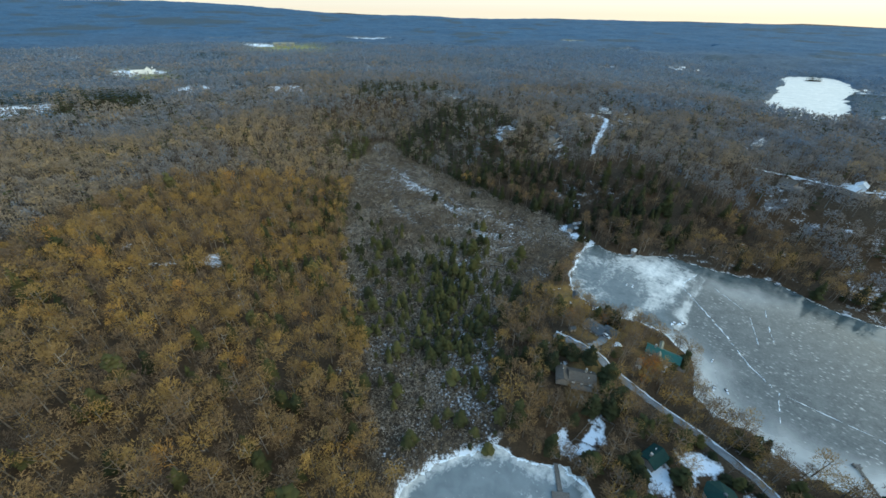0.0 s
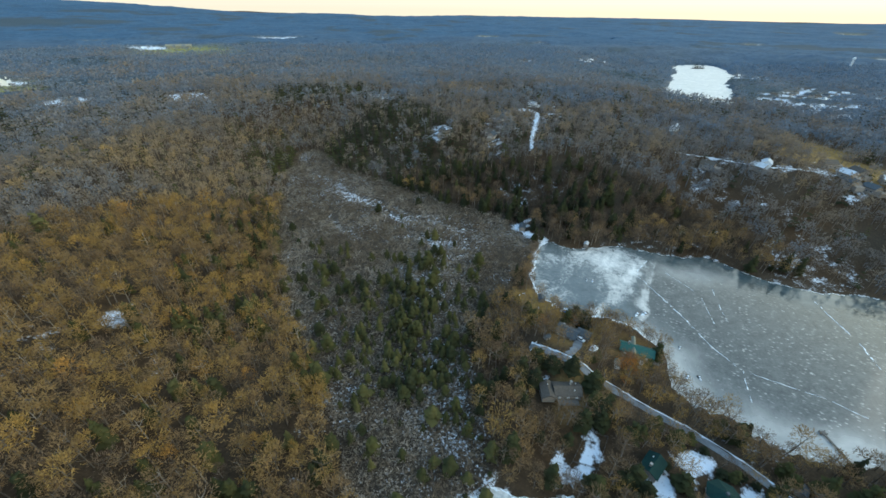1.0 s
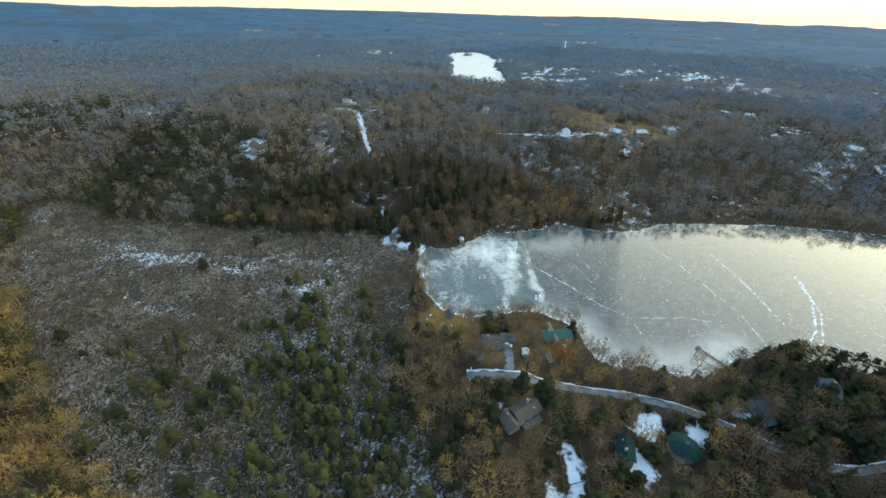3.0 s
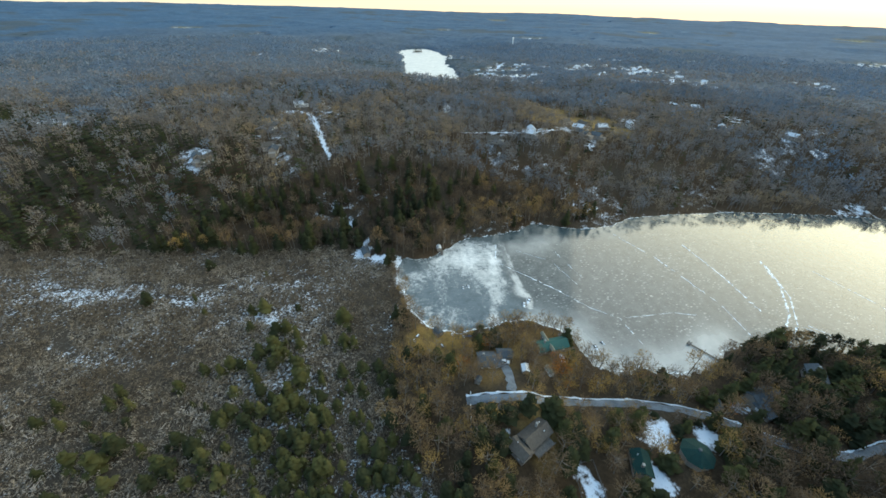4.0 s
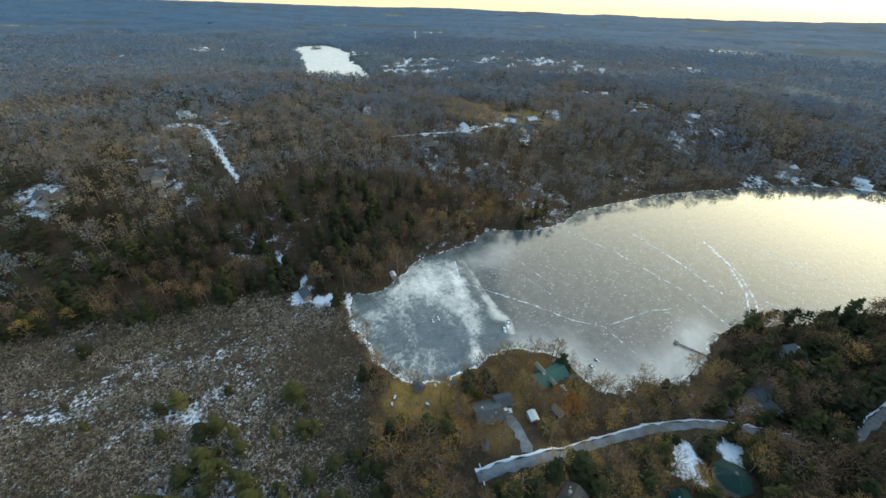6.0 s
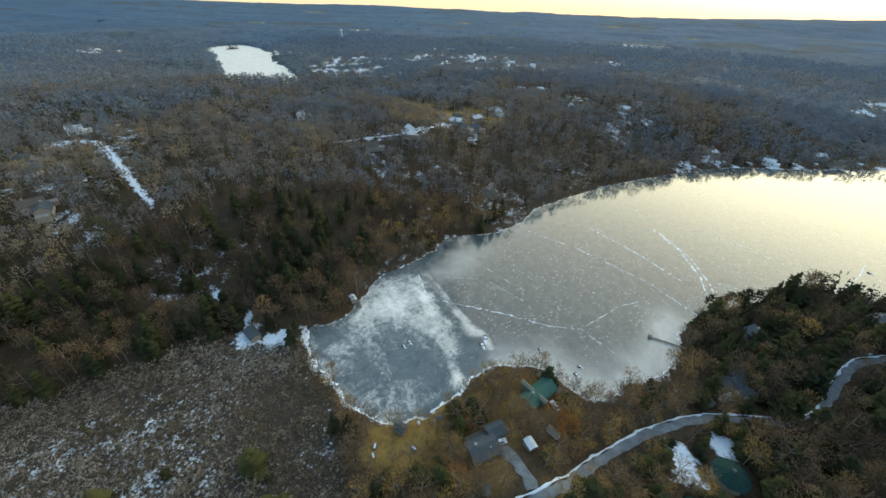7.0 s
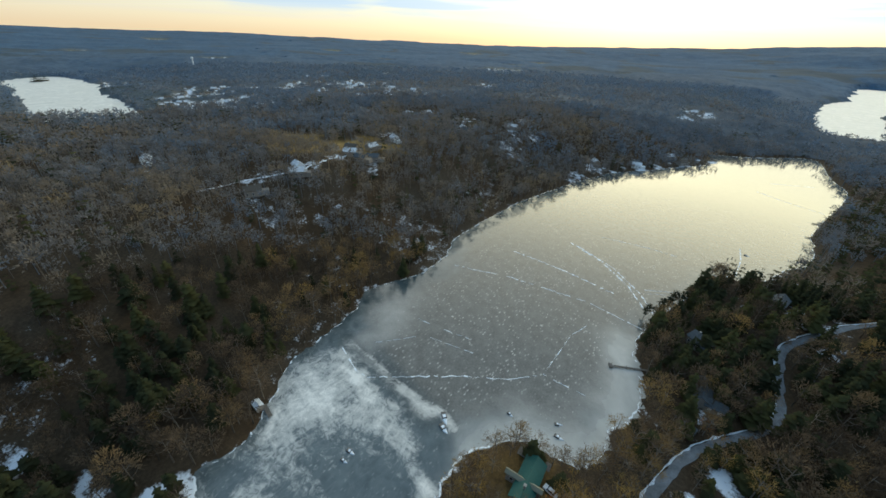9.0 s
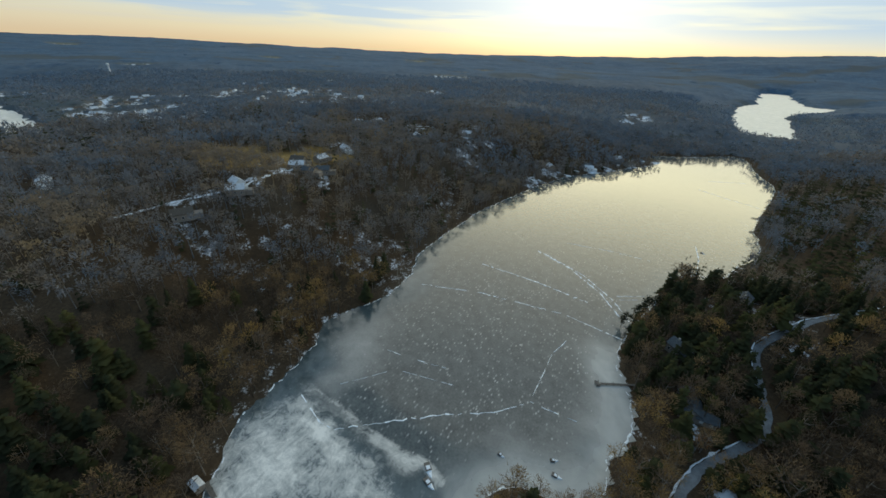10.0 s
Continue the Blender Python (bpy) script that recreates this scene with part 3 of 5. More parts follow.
def ice_sheet(name, loop, cell, label, busy=True):
    lo, hi = loop.min(0) - 2 * cell, loop.max(0) + 2 * cell
    xs, ys = np.arange(lo[0], hi[0], cell), np.arange(lo[1], hi[1], cell)
    X, Y = np.meshgrid(xs, ys)
    d = loop_distance(loop, X, Y)
    f = grid_faces(len(xs), len(ys))
    keep = (d.ravel()[f] < cell * 0.9).any(1)
    f = f[keep]
    used = np.unique(f)
    back = np.zeros(X.size, int)
    back[used] = np.arange(len(used))
    X, Y, d = X.ravel()[used], Y.ravel()[used], -d.ravel()[used]
    z, mist = np.zeros((len(used), 3)), np.zeros(len(used))
    if busy:
        X0, Y0 = X, Y
        X, Y = X + 5 * value_noise(X0, Y0, 17, 61) + 2.5 * value_noise(X0, Y0, 6, 63), Y + 5 * value_noise(X0, Y0, 17, 62) + 2.5 * value_noise(X0, Y0, 6, 64)
        across = (X - 152) * -0.72 + (Y - 167) * 0.69
        west = step(-5, 7, across)
        frost = 0.10 + 0.25 * (1 - step(2, 12, d)) * (1 - step(215, 235, X)) * (0.6 + 0.4 * value_noise(X, Y, 18, 21))
        frost = np.maximum(frost, west * (0.52 + 0.24 * value_noise(X, Y, 16, 22) + 0.20 * np.exp(-(line_distance([(136, 190), (164, 188)], X, Y) / 15) ** 2) - 0.25 * np.exp(-(line_distance([(120, 200), (134, 202)], X, Y) / 7) ** 2)))
        frost = np.maximum(frost, 0.80 * np.exp(-(line_distance([(128, 198), (146, 192), (166, 190)], X, Y) / 8) ** 2))
        frost = np.maximum(frost, (0.92 + 0.2 * value_noise(X, Y, 9, 27)) * np.exp(-(line_distance([(165, 185), (147, 170), (126, 156), (113, 143)], X, Y) / 5.5) ** 2))
        frost = np.maximum(frost, (0.80 + 0.2 * value_noise(X, Y, 9, 28)) * np.exp(-(line_distance([(182, 190), (162, 172), (144.5, 152.6), (130, 138)], X, Y) / 4.5) ** 2))
        dark = 0.75 * np.exp(-(line_distance([(168, 180), (157, 168), (144.5, 156.5), (130, 144), (122, 137)], X, Y) / 2.2) ** 2)
        mist = 0.52 * np.exp(-(line_distance([(166, 50), (140, 63), (125, 82), (122, 100), (128, 112), (122, 126)], X, Y) / 11) ** 2)
        mist = np.maximum(mist, 0.27 * np.exp(-(line_distance([(206, 158), (190, 165), (176, 174)], X, Y) / 11) ** 2))
        mist = np.maximum(mist, 0.6 * np.exp(-(line_distance([(240, 131), (258, 122)], X, Y) / 3.5) ** 2))
        mist = np.maximum(mist, 0.06 * west)
        # dark tree reflection painted into the ice under the wooded bank
        bank_reflection = 0.85 * np.exp(-((line_distance([(168, 199), (184, 187), (202, 178), (214, 174), (227, 151), (246, 132), (268, 125), (302, 101), (348, 54), (388, 4), (420, -50)], X, Y) - 5) / 6.5) ** 2) * step(150, 185, X)
        dark, frost, mist = np.maximum(dark, bank_reflection), frost * (1 - 0.8 * bank_reflection), mist * (1 - 0.85 * bank_reflection)
        z = np.stack([np.clip(frost, 0, 1), dark, (1 - west) * step(3, 15, d + 2.5 * value_noise(X, Y, 9, 25)) * (1 - bank_reflection)], 1)
        X, Y = X0, Y0
    else:
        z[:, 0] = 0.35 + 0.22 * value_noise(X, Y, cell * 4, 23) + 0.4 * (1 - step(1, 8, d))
        # far sheets are whitened: bright sky reflection put into the ice colour
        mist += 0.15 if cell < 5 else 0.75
    ob = new(name, array_mesh(name, np.stack([X, Y, np.full(len(X), 0.0 if cell < 5 else 1.0)], 1), back[f], ICE, True, mist, z))
    return tagged(ob, label, "lake", kind="structure")


lake = ice_sheet("lake_ice", LAKE_LOOP, 3.0, "frozen lake with grey ice, white frost and long cracks")
cove = ice_sheet("cove_ice", COVE_LOOP, 3.0, "frozen cove with blue-grey ice and white edges", False)
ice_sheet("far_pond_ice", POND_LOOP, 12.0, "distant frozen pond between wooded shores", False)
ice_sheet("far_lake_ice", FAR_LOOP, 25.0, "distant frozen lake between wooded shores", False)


# ---- trees ----
class Shape:
    """Triangles gathered as arrays."""

    def __init__(self):
        self.v, self.f, self.n = [], [], 0

    def add(self, v, f):
        self.v.append(np.asarray(v, float))
        self.f.append(np.asarray(f, int) + self.n)
        self.n += len(v)

    def arrays(self):
        return np.concatenate(self.v), np.concatenate(self.f)

    def limb(self, a, b, ra, rb, sides=3):
        a, b = np.array(a, float), np.array(b, float)
        d = b - a
        d = d / (np.linalg.norm(d) + 1e-9)
        x = np.cross(d, (0.3, 0.5, 0.81) if abs(d[2]) < 0.9 else (1, 0, 0))
        x /= np.linalg.norm(x)
        y = np.cross(d, x)
        ang = np.arange(sides) * 2 * np.pi / sides
        ring = np.cos(ang)[:, None] * x + np.sin(ang)[:, None] * y
        f = []
        for i in range(sides):
            j = (i + 1) % sides
            f += [(i, j, sides + j), (i, sides + j, sides + i)]
        self.add(np.concatenate([a + ring * ra, b + ring * rb]), f)

    def twig(self, a, b, w, rng):
        a, b = np.array(a, float), np.array(b, float)
        s = np.cross(b - a, rng.normal(size=3))
        s = s / (np.linalg.norm(s) + 1e-9) * w * 0.5
        self.add([a - s, a + s, b], [(0, 1, 2)])


def bare_tree(seed, limbs, forks, twigs, long, width):
    """A leafless broadleaf tree one metre high: trunk and limbs, and a round crown of fine twigs, as two shapes."""
    rng = np.random.RandomState(seed)
    wood, fine = Shape(), Shape()
    lean = rng.normal(0, 0.03, 2)
    top = np.array([lean[0], lean[1], 0.78])
    fork = top * 0.42
    mid = np.array([lean[0] * 0.8, lean[1] * 0.8, 0.65])
    size = np.array([0.29, 0.29, 0.31]) * rng.uniform(0.85, 1.12, 3)
    wood.limb((0, 0, 0), fork, 0.017, 0.013, 4)
    wood.limb(fork, top, 0.013, 0.005, 3)
    for k in range(limbs):
        u = 0.36 + 0.58 * (k + rng.rand() * 0.6) / max(1, limbs)
        base = top * u
        az = k * 2.4 + rng.normal(0, 0.3)
        tip = mid + size * 0.85 * np.array([math.cos(az) * 0.85, math.sin(az) * 0.85, -0.25 + 1.2 * (u - 0.36)])
        knee = base + (tip - base) * 0.5 - np.array([0, 0, 0.035])
        wood.limb(base, knee, 0.0085, 0.006, 3)
        wood.limb(knee, tip, 0.006, 0.002, 3)
        for b in range(forks):
            s = base + (tip - base) * rng.uniform(0.4, 0.95)
            e = (s - mid) / size + rng.normal(0, 0.5, 3) + np.array([0, 0, 0.5])
            fine.twig(s, s + e / np.linalg.norm(e) * long * 1.9, width * 0.9, rng)
    # a few denser sprays make the crown uneven
    heads = [rng.normal(size=3) for _ in range(6)]
    for k in range(twigs):
        d = heads[k % 6] + rng.normal(0, 0.75, 3)
        d = d / np.linalg.norm(d)
        p = mid + size * d * rng.uniform(0.08, 1.0) ** 0.45
        o = d * 0.8 + rng.normal(0, 0.5, 3) + np.array([0, 0, 0.35])
        fine.twig(p, p + o / np.linalg.norm(o) * long * rng.uniform(0.6, 1.4), width, rng)
    return wood.arrays(), fine.arrays()


def conifer(seed, tiers, boughs, spread, round_top):
    """An evergreen one metre high: trunk, and tiers of drooping boughs with gaps."""
    rng = np.random.RandomState(seed)
    wood, fine = Shape(), Shape()
    wood.limb((0, 0, 0), (0, 0, 0.95), 0.014, 0.003, 4)
    for k in range(tiers):
        u = k / max(1, tiers - 1)
        z = 0.16 + 0.82 * u
        r = spread * ((1 - u) ** (0.45 if round_top else 0.8) + 0.05) * rng.uniform(0.75, 1.15)
        for b in range(boughs):
            az = b * 2 * np.pi / boughs + k * 0.9 + rng.normal(0, 0.25)
            rr = r * rng.uniform(0.45, 1.25)
            out = np.array([math.cos(az), math.sin(az), 0])
            sd = np.array([-out[1], out[0], 0])
            w = 0.34 * rr + 0.02
            a = np.array([0, 0, z + 0.03])
            m = out * rr * 0.6 + np.array([0, 0, z - 0.02 + rng.normal(0, 0.012)])
            tip = out * rr + np.array([0, 0, z - (0.03 if round_top else 0.07) * (1 - u) + rng.normal(0, 0.03)])
            fine.add([a, m + sd * w, tip, m - sd * w, m + np.array([0, 0, 0.035])], [(0, 1, 4), (1, 2, 4), (2, 3, 4), (3, 0, 4)])
    fine.add([(0.012, 0, 0.9), (-0.008, 0.01, 0.9), (0, -0.012, 0.9), (0, 0, 1.02)], [(0, 1, 3), (1, 2, 3), (2, 0, 3)])
    return wood.arrays(), fine.arrays()


def joined(pair):
    (v0, f0), (v1, f1) = pair
    return np.concatenate([v0, v1]), np.concatenate([f0, f1 + len(v0)])


def lite(fine):
    """A far tree: its twigs on a plain trunk."""
    trunk = Shape()
    trunk.limb((0, 0, 0), (0, 0, 0.6), 0.018, 0.008, 3)
    return joined((trunk.arrays(), fine))


def scatter(name, mat, templates, x, y, z, height, wide, tone, label, category):
    """Many plants as one mesh, each turned, scaled and toned by itself."""
    rng = np.random.RandomState(len(x))
    V, F, T, base = [], [], [], 0
    pick = rng.randint(0, len(templates), len(x))
    turn = rng.uniform(0, 2 * np.pi, len(x))
    for i, (tv, tf) in enumerate(templates):
        s = np.where(pick == i)[0]
        if not len(s):
            continue
        c, n, h, w = np.cos(turn[s])[:, None], np.sin(turn[s])[:, None], height[s][:, None], wide[s][:, None]
        px = (tv[:, 0] * c - tv[:, 1] * n) * h * w + x[s][:, None]
        py = (tv[:, 0] * n + tv[:, 1] * c) * h * w + y[s][:, None]
        pz = tv[:, 2] * h + z[s][:, None] - 0.1
        V.append(np.stack([px, py, pz], 2).reshape(-1, 3))
        F.append((tf[None] + (np.arange(len(s)) * len(tv))[:, None, None] + base).reshape(-1, 3))
        T.append(np.repeat(tone[s], len(tv)))
        base += len(s) * len(tv)
    ob = new(name, array_mesh(name, np.concatenate(V), np.concatenate(F), mat, False, np.concatenate(T)))
    return tagged(ob, label, category, kind="stuff")


def jittered(x0, x1, y0, y1, cell, seed):
    rng = np.random.RandomState(seed)
    X, Y = np.meshgrid(np.arange(x0, x1, cell), np.arange(y0, y1, cell))
    return (X + rng.uniform(-0.5, 0.5, X.shape) * cell).ravel(), (Y + rng.uniform(-0.5, 0.5, Y.shape) * cell).ravel()


def open_ground(x, y):
    """True where no tree may stand: waters, roads, yards and fields."""
    shut = (sample(WATER_D, x, y) < 0.6) | (line_distance(ROAD, x, y) < 3.0) | (line_distance(DRIVE, x, y) < 3.5) | (line_distance(HILL_ROAD, x, y) < 3.6) | (line_distance(FIELD_LANE, x, y) < 1.0)
    for sx, sy, sr, ss, sg in SPOTS:
        shut |= (np.hypot(x - sx, y - sy) < sr * 0.8) & (np.sin(x * 12.9 + y * 78.2) * 43758.5 % 1 > (0.14 if sg > 0.8 and sr > 20 else 0.14 if sr > 11 else 0.10))
    for hx, hy, _ in TOWN:
        shut |= np.hypot(x - hx, y - hy) < (18 if hx > 550 else 8 if hx > 200 else 7)
    return shut


def bearing(x, y):
    """Degrees clockwise from north as seen from the middle of the place."""
    return np.degrees(np.arctan2(x - 0, y - 60))


def house_plot(x, y):
    """The neck of land with the houses, whose trees are built one by one."""
    return (x > 44) & (x < 132) & (y > 40) & (y < 168) & (x + y > 112)


def woods():
    rng = np.random.RandomState(77)
    near_all = [bare_tree(s, 5, 3, 265, 0.07, 0.0172) for s in range(10)]
    near_t, near_wood = [c for w, c in near_all], [w for w, c in near_all]
    mid_t = [lite(bare_tree(s, 0, 0, 92, 0.092, 0.040)[1]) for s in range(20, 28)]
    back_t = [lite(bare_tree(s, 0, 0, 34, 0.125, 0.078)[1]) for s in range(30, 38)]
    far_t = [bare_tree(s, 0, 0, 16, 0.18, 0.105)[1] for s in range(40, 48)]
    pine_n = [joined(conifer(s, 11, 7, 0.25, s % 2)) for s in range(60, 64)]
    pine_m = [conifer(s, 5, 4, 0.26, s % 2)[1] for s in range(70, 74)]
    pine_f = [conifer(s, 3, 3, 0.34, 1)[1] for s in range(75, 78)]
    for tag, cell, r0, r1, bt, ct in (("near_woods", 5.0, 0, 240, near_t, pine_n), ("middle_woods", 6.0, 240, 420, mid_t, pine_m), ("back_woods", 6.6, 420, 680, back_t, pine_m), ("far_woods", 11.2, 680, 1500, far_t, pine_f)):
        x, y = jittered(20 - r1, 20 + r1, 100 - r1, 100 + r1, cell, int(cell * 10))
        r = np.hypot(x - 20, y - 100)
        b = bearing(x, y)
        keep = (r >= r0) & (r < r1) & (((b > -68) & (b < 152)) | ((r < 330) & ((y > 5) | (rng.rand(len(x)) < 0.4))))
        x, y, r = x[keep], y[keep], r[keep]
        marsh = sample(MARSH_D, x, y)
        keep = ~open_ground(x, y) & (marsh > 0)
        x, y, r, marsh = x[keep], y[keep], r[keep], marsh[keep]
        z = sample(GZ, x, y)
        airy = np.maximum(step(0.1, 0.6, value_noise(x, y, 40, 71)) * step(150, 230, r) * step(0, 60, x), 1.1 * open_slope(x, y))
        keep = ~house_plot(x, y) & (rng.rand(len(x)) > 0.45 * airy)
        x, y, r, z, marsh = x[keep], y[keep], r[keep], z[keep], marsh[keep]
        # evergreens stand in groves, and along the wet ground
        grove = value_noise(x, y, 75, 31) + 0.6 * value_noise(x, y, 24, 32)
        hillside = 1.1 * np.exp(-((x - 40) ** 2 / 100 ** 2 + (y - 345) ** 2 / 80 ** 2)) + 0.3 * np.exp(-((x + 70) ** 2 / 40 ** 2 + (y - 230) ** 2 / 150 ** 2)) + 1.05 * np.exp(-((x - 175) ** 2 / 80 ** 2 + (y + 30) ** 2 / 110 ** 2)) + 0.8 * np.exp(-((x - 760) ** 2 / 110 ** 2 + (y - 610) ** 2 / 80 ** 2)) + 0.65 * np.exp(-((x - 150) ** 2 / 60 ** 2 + (y - 245) ** 2 / 45 ** 2))
        for gx, gy, gr in GROVES:
            hillside = np.maximum(hillside, 2.0 * np.exp(-((x - gx) ** 2 + (y - gy) ** 2) / gr ** 2))
        ever = rng.rand(len(x)) < np.clip(0.05 + 0.30 * step(0.35, 1.0, grove) + 0.55 * hillside, 0, 0.82)
        ever &= (sample(WATER_D, x, y) > 4) | (x > 150)
        big = {0: 1.0, 240: 1.0, 420: 1.0, 680: 1.05}[r0]
        h = np.clip(rng.normal(12.8, 2.4, len(x)), 7, 19) * big
        wide = rng.uniform(0.85, 1.25, len(x)) * {0: 1.0, 240: 1.0, 420: 1.08, 680: 1.25}[r0]
        west = step(40, -60, x - 0.10 * (y - 60)) * (1 - step(140, 420, r))
        # dim darkens twigs and bark on two slopes; backlit shade put into the tone
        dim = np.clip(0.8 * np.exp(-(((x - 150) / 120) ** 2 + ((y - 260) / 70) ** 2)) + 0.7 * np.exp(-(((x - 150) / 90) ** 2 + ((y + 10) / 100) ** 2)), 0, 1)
        # tone falls with distance, towards the twig colours that carry the painted haze
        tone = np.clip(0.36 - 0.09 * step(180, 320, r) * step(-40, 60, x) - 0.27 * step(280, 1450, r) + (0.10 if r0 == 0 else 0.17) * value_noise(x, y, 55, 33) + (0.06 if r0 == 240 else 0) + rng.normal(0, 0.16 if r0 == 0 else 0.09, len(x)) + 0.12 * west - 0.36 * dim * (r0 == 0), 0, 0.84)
        n = ~ever
        scatter(tag, BARE if r0 == 0 else HAZED_WOODS, bt, x[n], y[n], z[n], h[n], wide[n], tone[n], "dense leafless grey-brown woodland in winter", "woods")
        if r0 == 0:
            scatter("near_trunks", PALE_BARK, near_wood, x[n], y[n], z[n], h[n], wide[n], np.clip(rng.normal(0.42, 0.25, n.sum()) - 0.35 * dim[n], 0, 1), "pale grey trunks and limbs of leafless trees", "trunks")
        tc = np.clip(0.25 + rng.normal(0, 0.2, len(x)) + 0.35 * step(30, -80, x) * (1 - step(250, 600, r)), 0, 1)
        scatter(tag.replace("woods", "evergreens"), NEEDLE, ct, x[ever], y[ever], z[ever], h[ever] * 0.95, wide[ever], tc[ever], "dark green evergreen trees among bare woodland", "evergreens")
    # the marsh: grey shrubs over snow, with small cedars at its near end
    x, y = jittered(-90, 120, 50, 460, 1.7, 5)
    md = loop_distance(MARSH_LOOP, x, y)
    keep = (md < 3) & (sample(WATER_D, x, y) > 0.5) & (line_distance([(115, 250), (104, 239), (108, 230), (114, 219)], x, y) > 5.5) & ((rng.rand(len(x)) > 0.6) | (line_distance(STREAM, x, y) > 2.0)) & ((rng.rand(len(x)) > 0.8) | (creek_distance(x, y) > 2.2)) & (rng.rand(len(x)) < np.clip(0.72 + 0.4 * value_noise(x, y, 14, 41), 0.15, 1))
    x, y = x[keep], y[keep]
    shrub_t = [bare_tree(s, 0, 0, 20, 0.16, 0.055)[1] for s in range(80, 85)]
    scatter("marsh_shrubs", SHRUB, shrub_t, x, y, sample(GZ, x, y) - 0.8, rng.uniform(2.6, 5.2, len(x)), rng.uniform(1.2, 1.9, len(x)), np.clip(rng.normal(0.42, 0.22, len(x)) + 0.3 * value_noise(x, y, 24, 43) + 0.15 * value_noise(x, y, 8, 44), 0, 1), "grey leafless shrubs and reeds over snowy marsh", "shrubs")
    x, y = jittered(-70, 60, 70, 300, 3.6, 6)
    md = loop_distance(MARSH_LOOP, x, y)
    p = 0.75 * np.exp(-(((x - 8) / 36) ** 2 + ((y - 148) / 50) ** 2)) + 0.018 + 0.10 * np.exp(-(((x + 40) / 16) ** 2 + ((y - 200) / 60) ** 2))
    keep = (md < 2) & (rng.rand(len(x)) < p)
    x, y = x[keep], y[keep]
    mixed = rng.permutation(len(x))
    x, y = x[mixed], y[mixed]
    rest = slice(290, None)
    if len(x) > 290:
        scatter("marsh_evergreens", NEEDLE, pine_n, x[rest], y[rest], sample(GZ, x[rest], y[rest]), rng.uniform(4, 10, len(x))[rest], rng.uniform(0.8, 1.2, len(x))[rest], np.clip(rng.normal(0.6, 0.2, len(x)), 0, 1)[rest], "yellow-green cedars scattered through the snowy marsh", "evergreens")
    return [(a, b, rng.uniform(3.0, 10.5), rng.uniform(0.75, 1.45)) for a, b in zip(x, y)][:290]



def far_canopy():
    """Beyond the single trees the woods close into one uneven roof of crowns."""
    rng = np.random.RandomState(91)
    ang = np.radians(np.arange(-72, 156, 0.38))
    rad = 600 * 1.0145 ** np.arange(0, 147)
    A, Q = np.meshgrid(ang, rad)
    Q = Q * (1 + rng.normal(0, 0.004, Q.shape))
    A = A + rng.normal(0, 0.0018, A.shape)
    X, Y = 20 + Q * np.sin(A), 100 + Q * np.cos(A)
    shore = np.minimum(loop_distance(POND_LOOP, X, Y), loop_distance(FAR_LOOP, X, Y))
    high = 6.0 * step(600, 700, Q) + 6.5 * step(1250, 1700, Q)
    high = high * step(-6, 8, shore) * step(6, 45, loop_distance(LAKE_LOOP, X, Y))
    snow, bare, grass = np.full(X.shape, 0.2), np.zeros(X.shape), np.zeros(X.shape)
    for sx, sy, sr, ss, sg in SPOTS + FIELDS:
        k = 1 - step(sr * 0.7, sr * 1.3 + 6, np.hypot(X - sx, Y - sy) * (1 + 0.3 * value_noise(X, Y, sr * 0.7, 12)))
        snow, bare, grass = snow * (1 - k) + ss * k, np.maximum(bare, k), grass * (1 - k) + sg * k
    for hx, hy, _ in TOWN:
        k = 1 - step(8, 24, np.hypot(X - hx, Y - hy))
        snow, bare = snow * (1 - k) + 0.62 * k, np.maximum(bare, k)
    land = np.where((shore > 90) & (Q < 1500), sample(GZ, X, Y), 0)
    land = np.where(land > 0, land, np.maximum(land_height(X, Y, np.minimum(shore, loop_distance(LAKE_LOOP, X, Y)), np.full(X.shape, 1e4)), sample(GZ, X, Y)))
    tops = high * (0.8 + 0.35 * value_noise(X, Y, 130, 51) + rng.uniform(-0.2, 0.2, X.shape) * (1 - 0.75 * step(1500, 2600, Q)))
    Z = np.where(shore < 0, 0.4, land - 3.0 * (1 - step(600, 640, Q)) + 0.5 + tops * (1 - bare))
    f = grid_faces(len(ang), len(rad))
    cut = ((high < 0.6) | (shore < -14)).ravel()
    f = f[~cut[f].all(1)]
    ever = 0.9 * step(0.55, 0.85, value_noise(X, Y, 240, 53) + 0.5 * value_noise(X, Y, 80, 54)) + 0.35 * step(0.3, 0.8, value_noise(X, Y, 60, 55))
    for gx, gy, gr in GROVES:
        ever = np.maximum(ever, step(1.3, 0.7, np.hypot(X - gx, Y - gy) / gr * (1 + 0.4 * value_noise(X, Y, gr * 0.5, 56))))
    # the fourth channel is the share of painted haze blue, growing with distance
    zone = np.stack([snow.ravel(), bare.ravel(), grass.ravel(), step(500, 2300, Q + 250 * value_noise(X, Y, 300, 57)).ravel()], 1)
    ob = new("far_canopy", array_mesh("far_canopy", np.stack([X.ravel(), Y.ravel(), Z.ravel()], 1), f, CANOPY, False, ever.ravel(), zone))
    tagged(ob, "winter woodland tinted haze-blue with small fields reaching to the horizon", "woods", kind="stuff")


CEDARS = woods()
far_canopy()


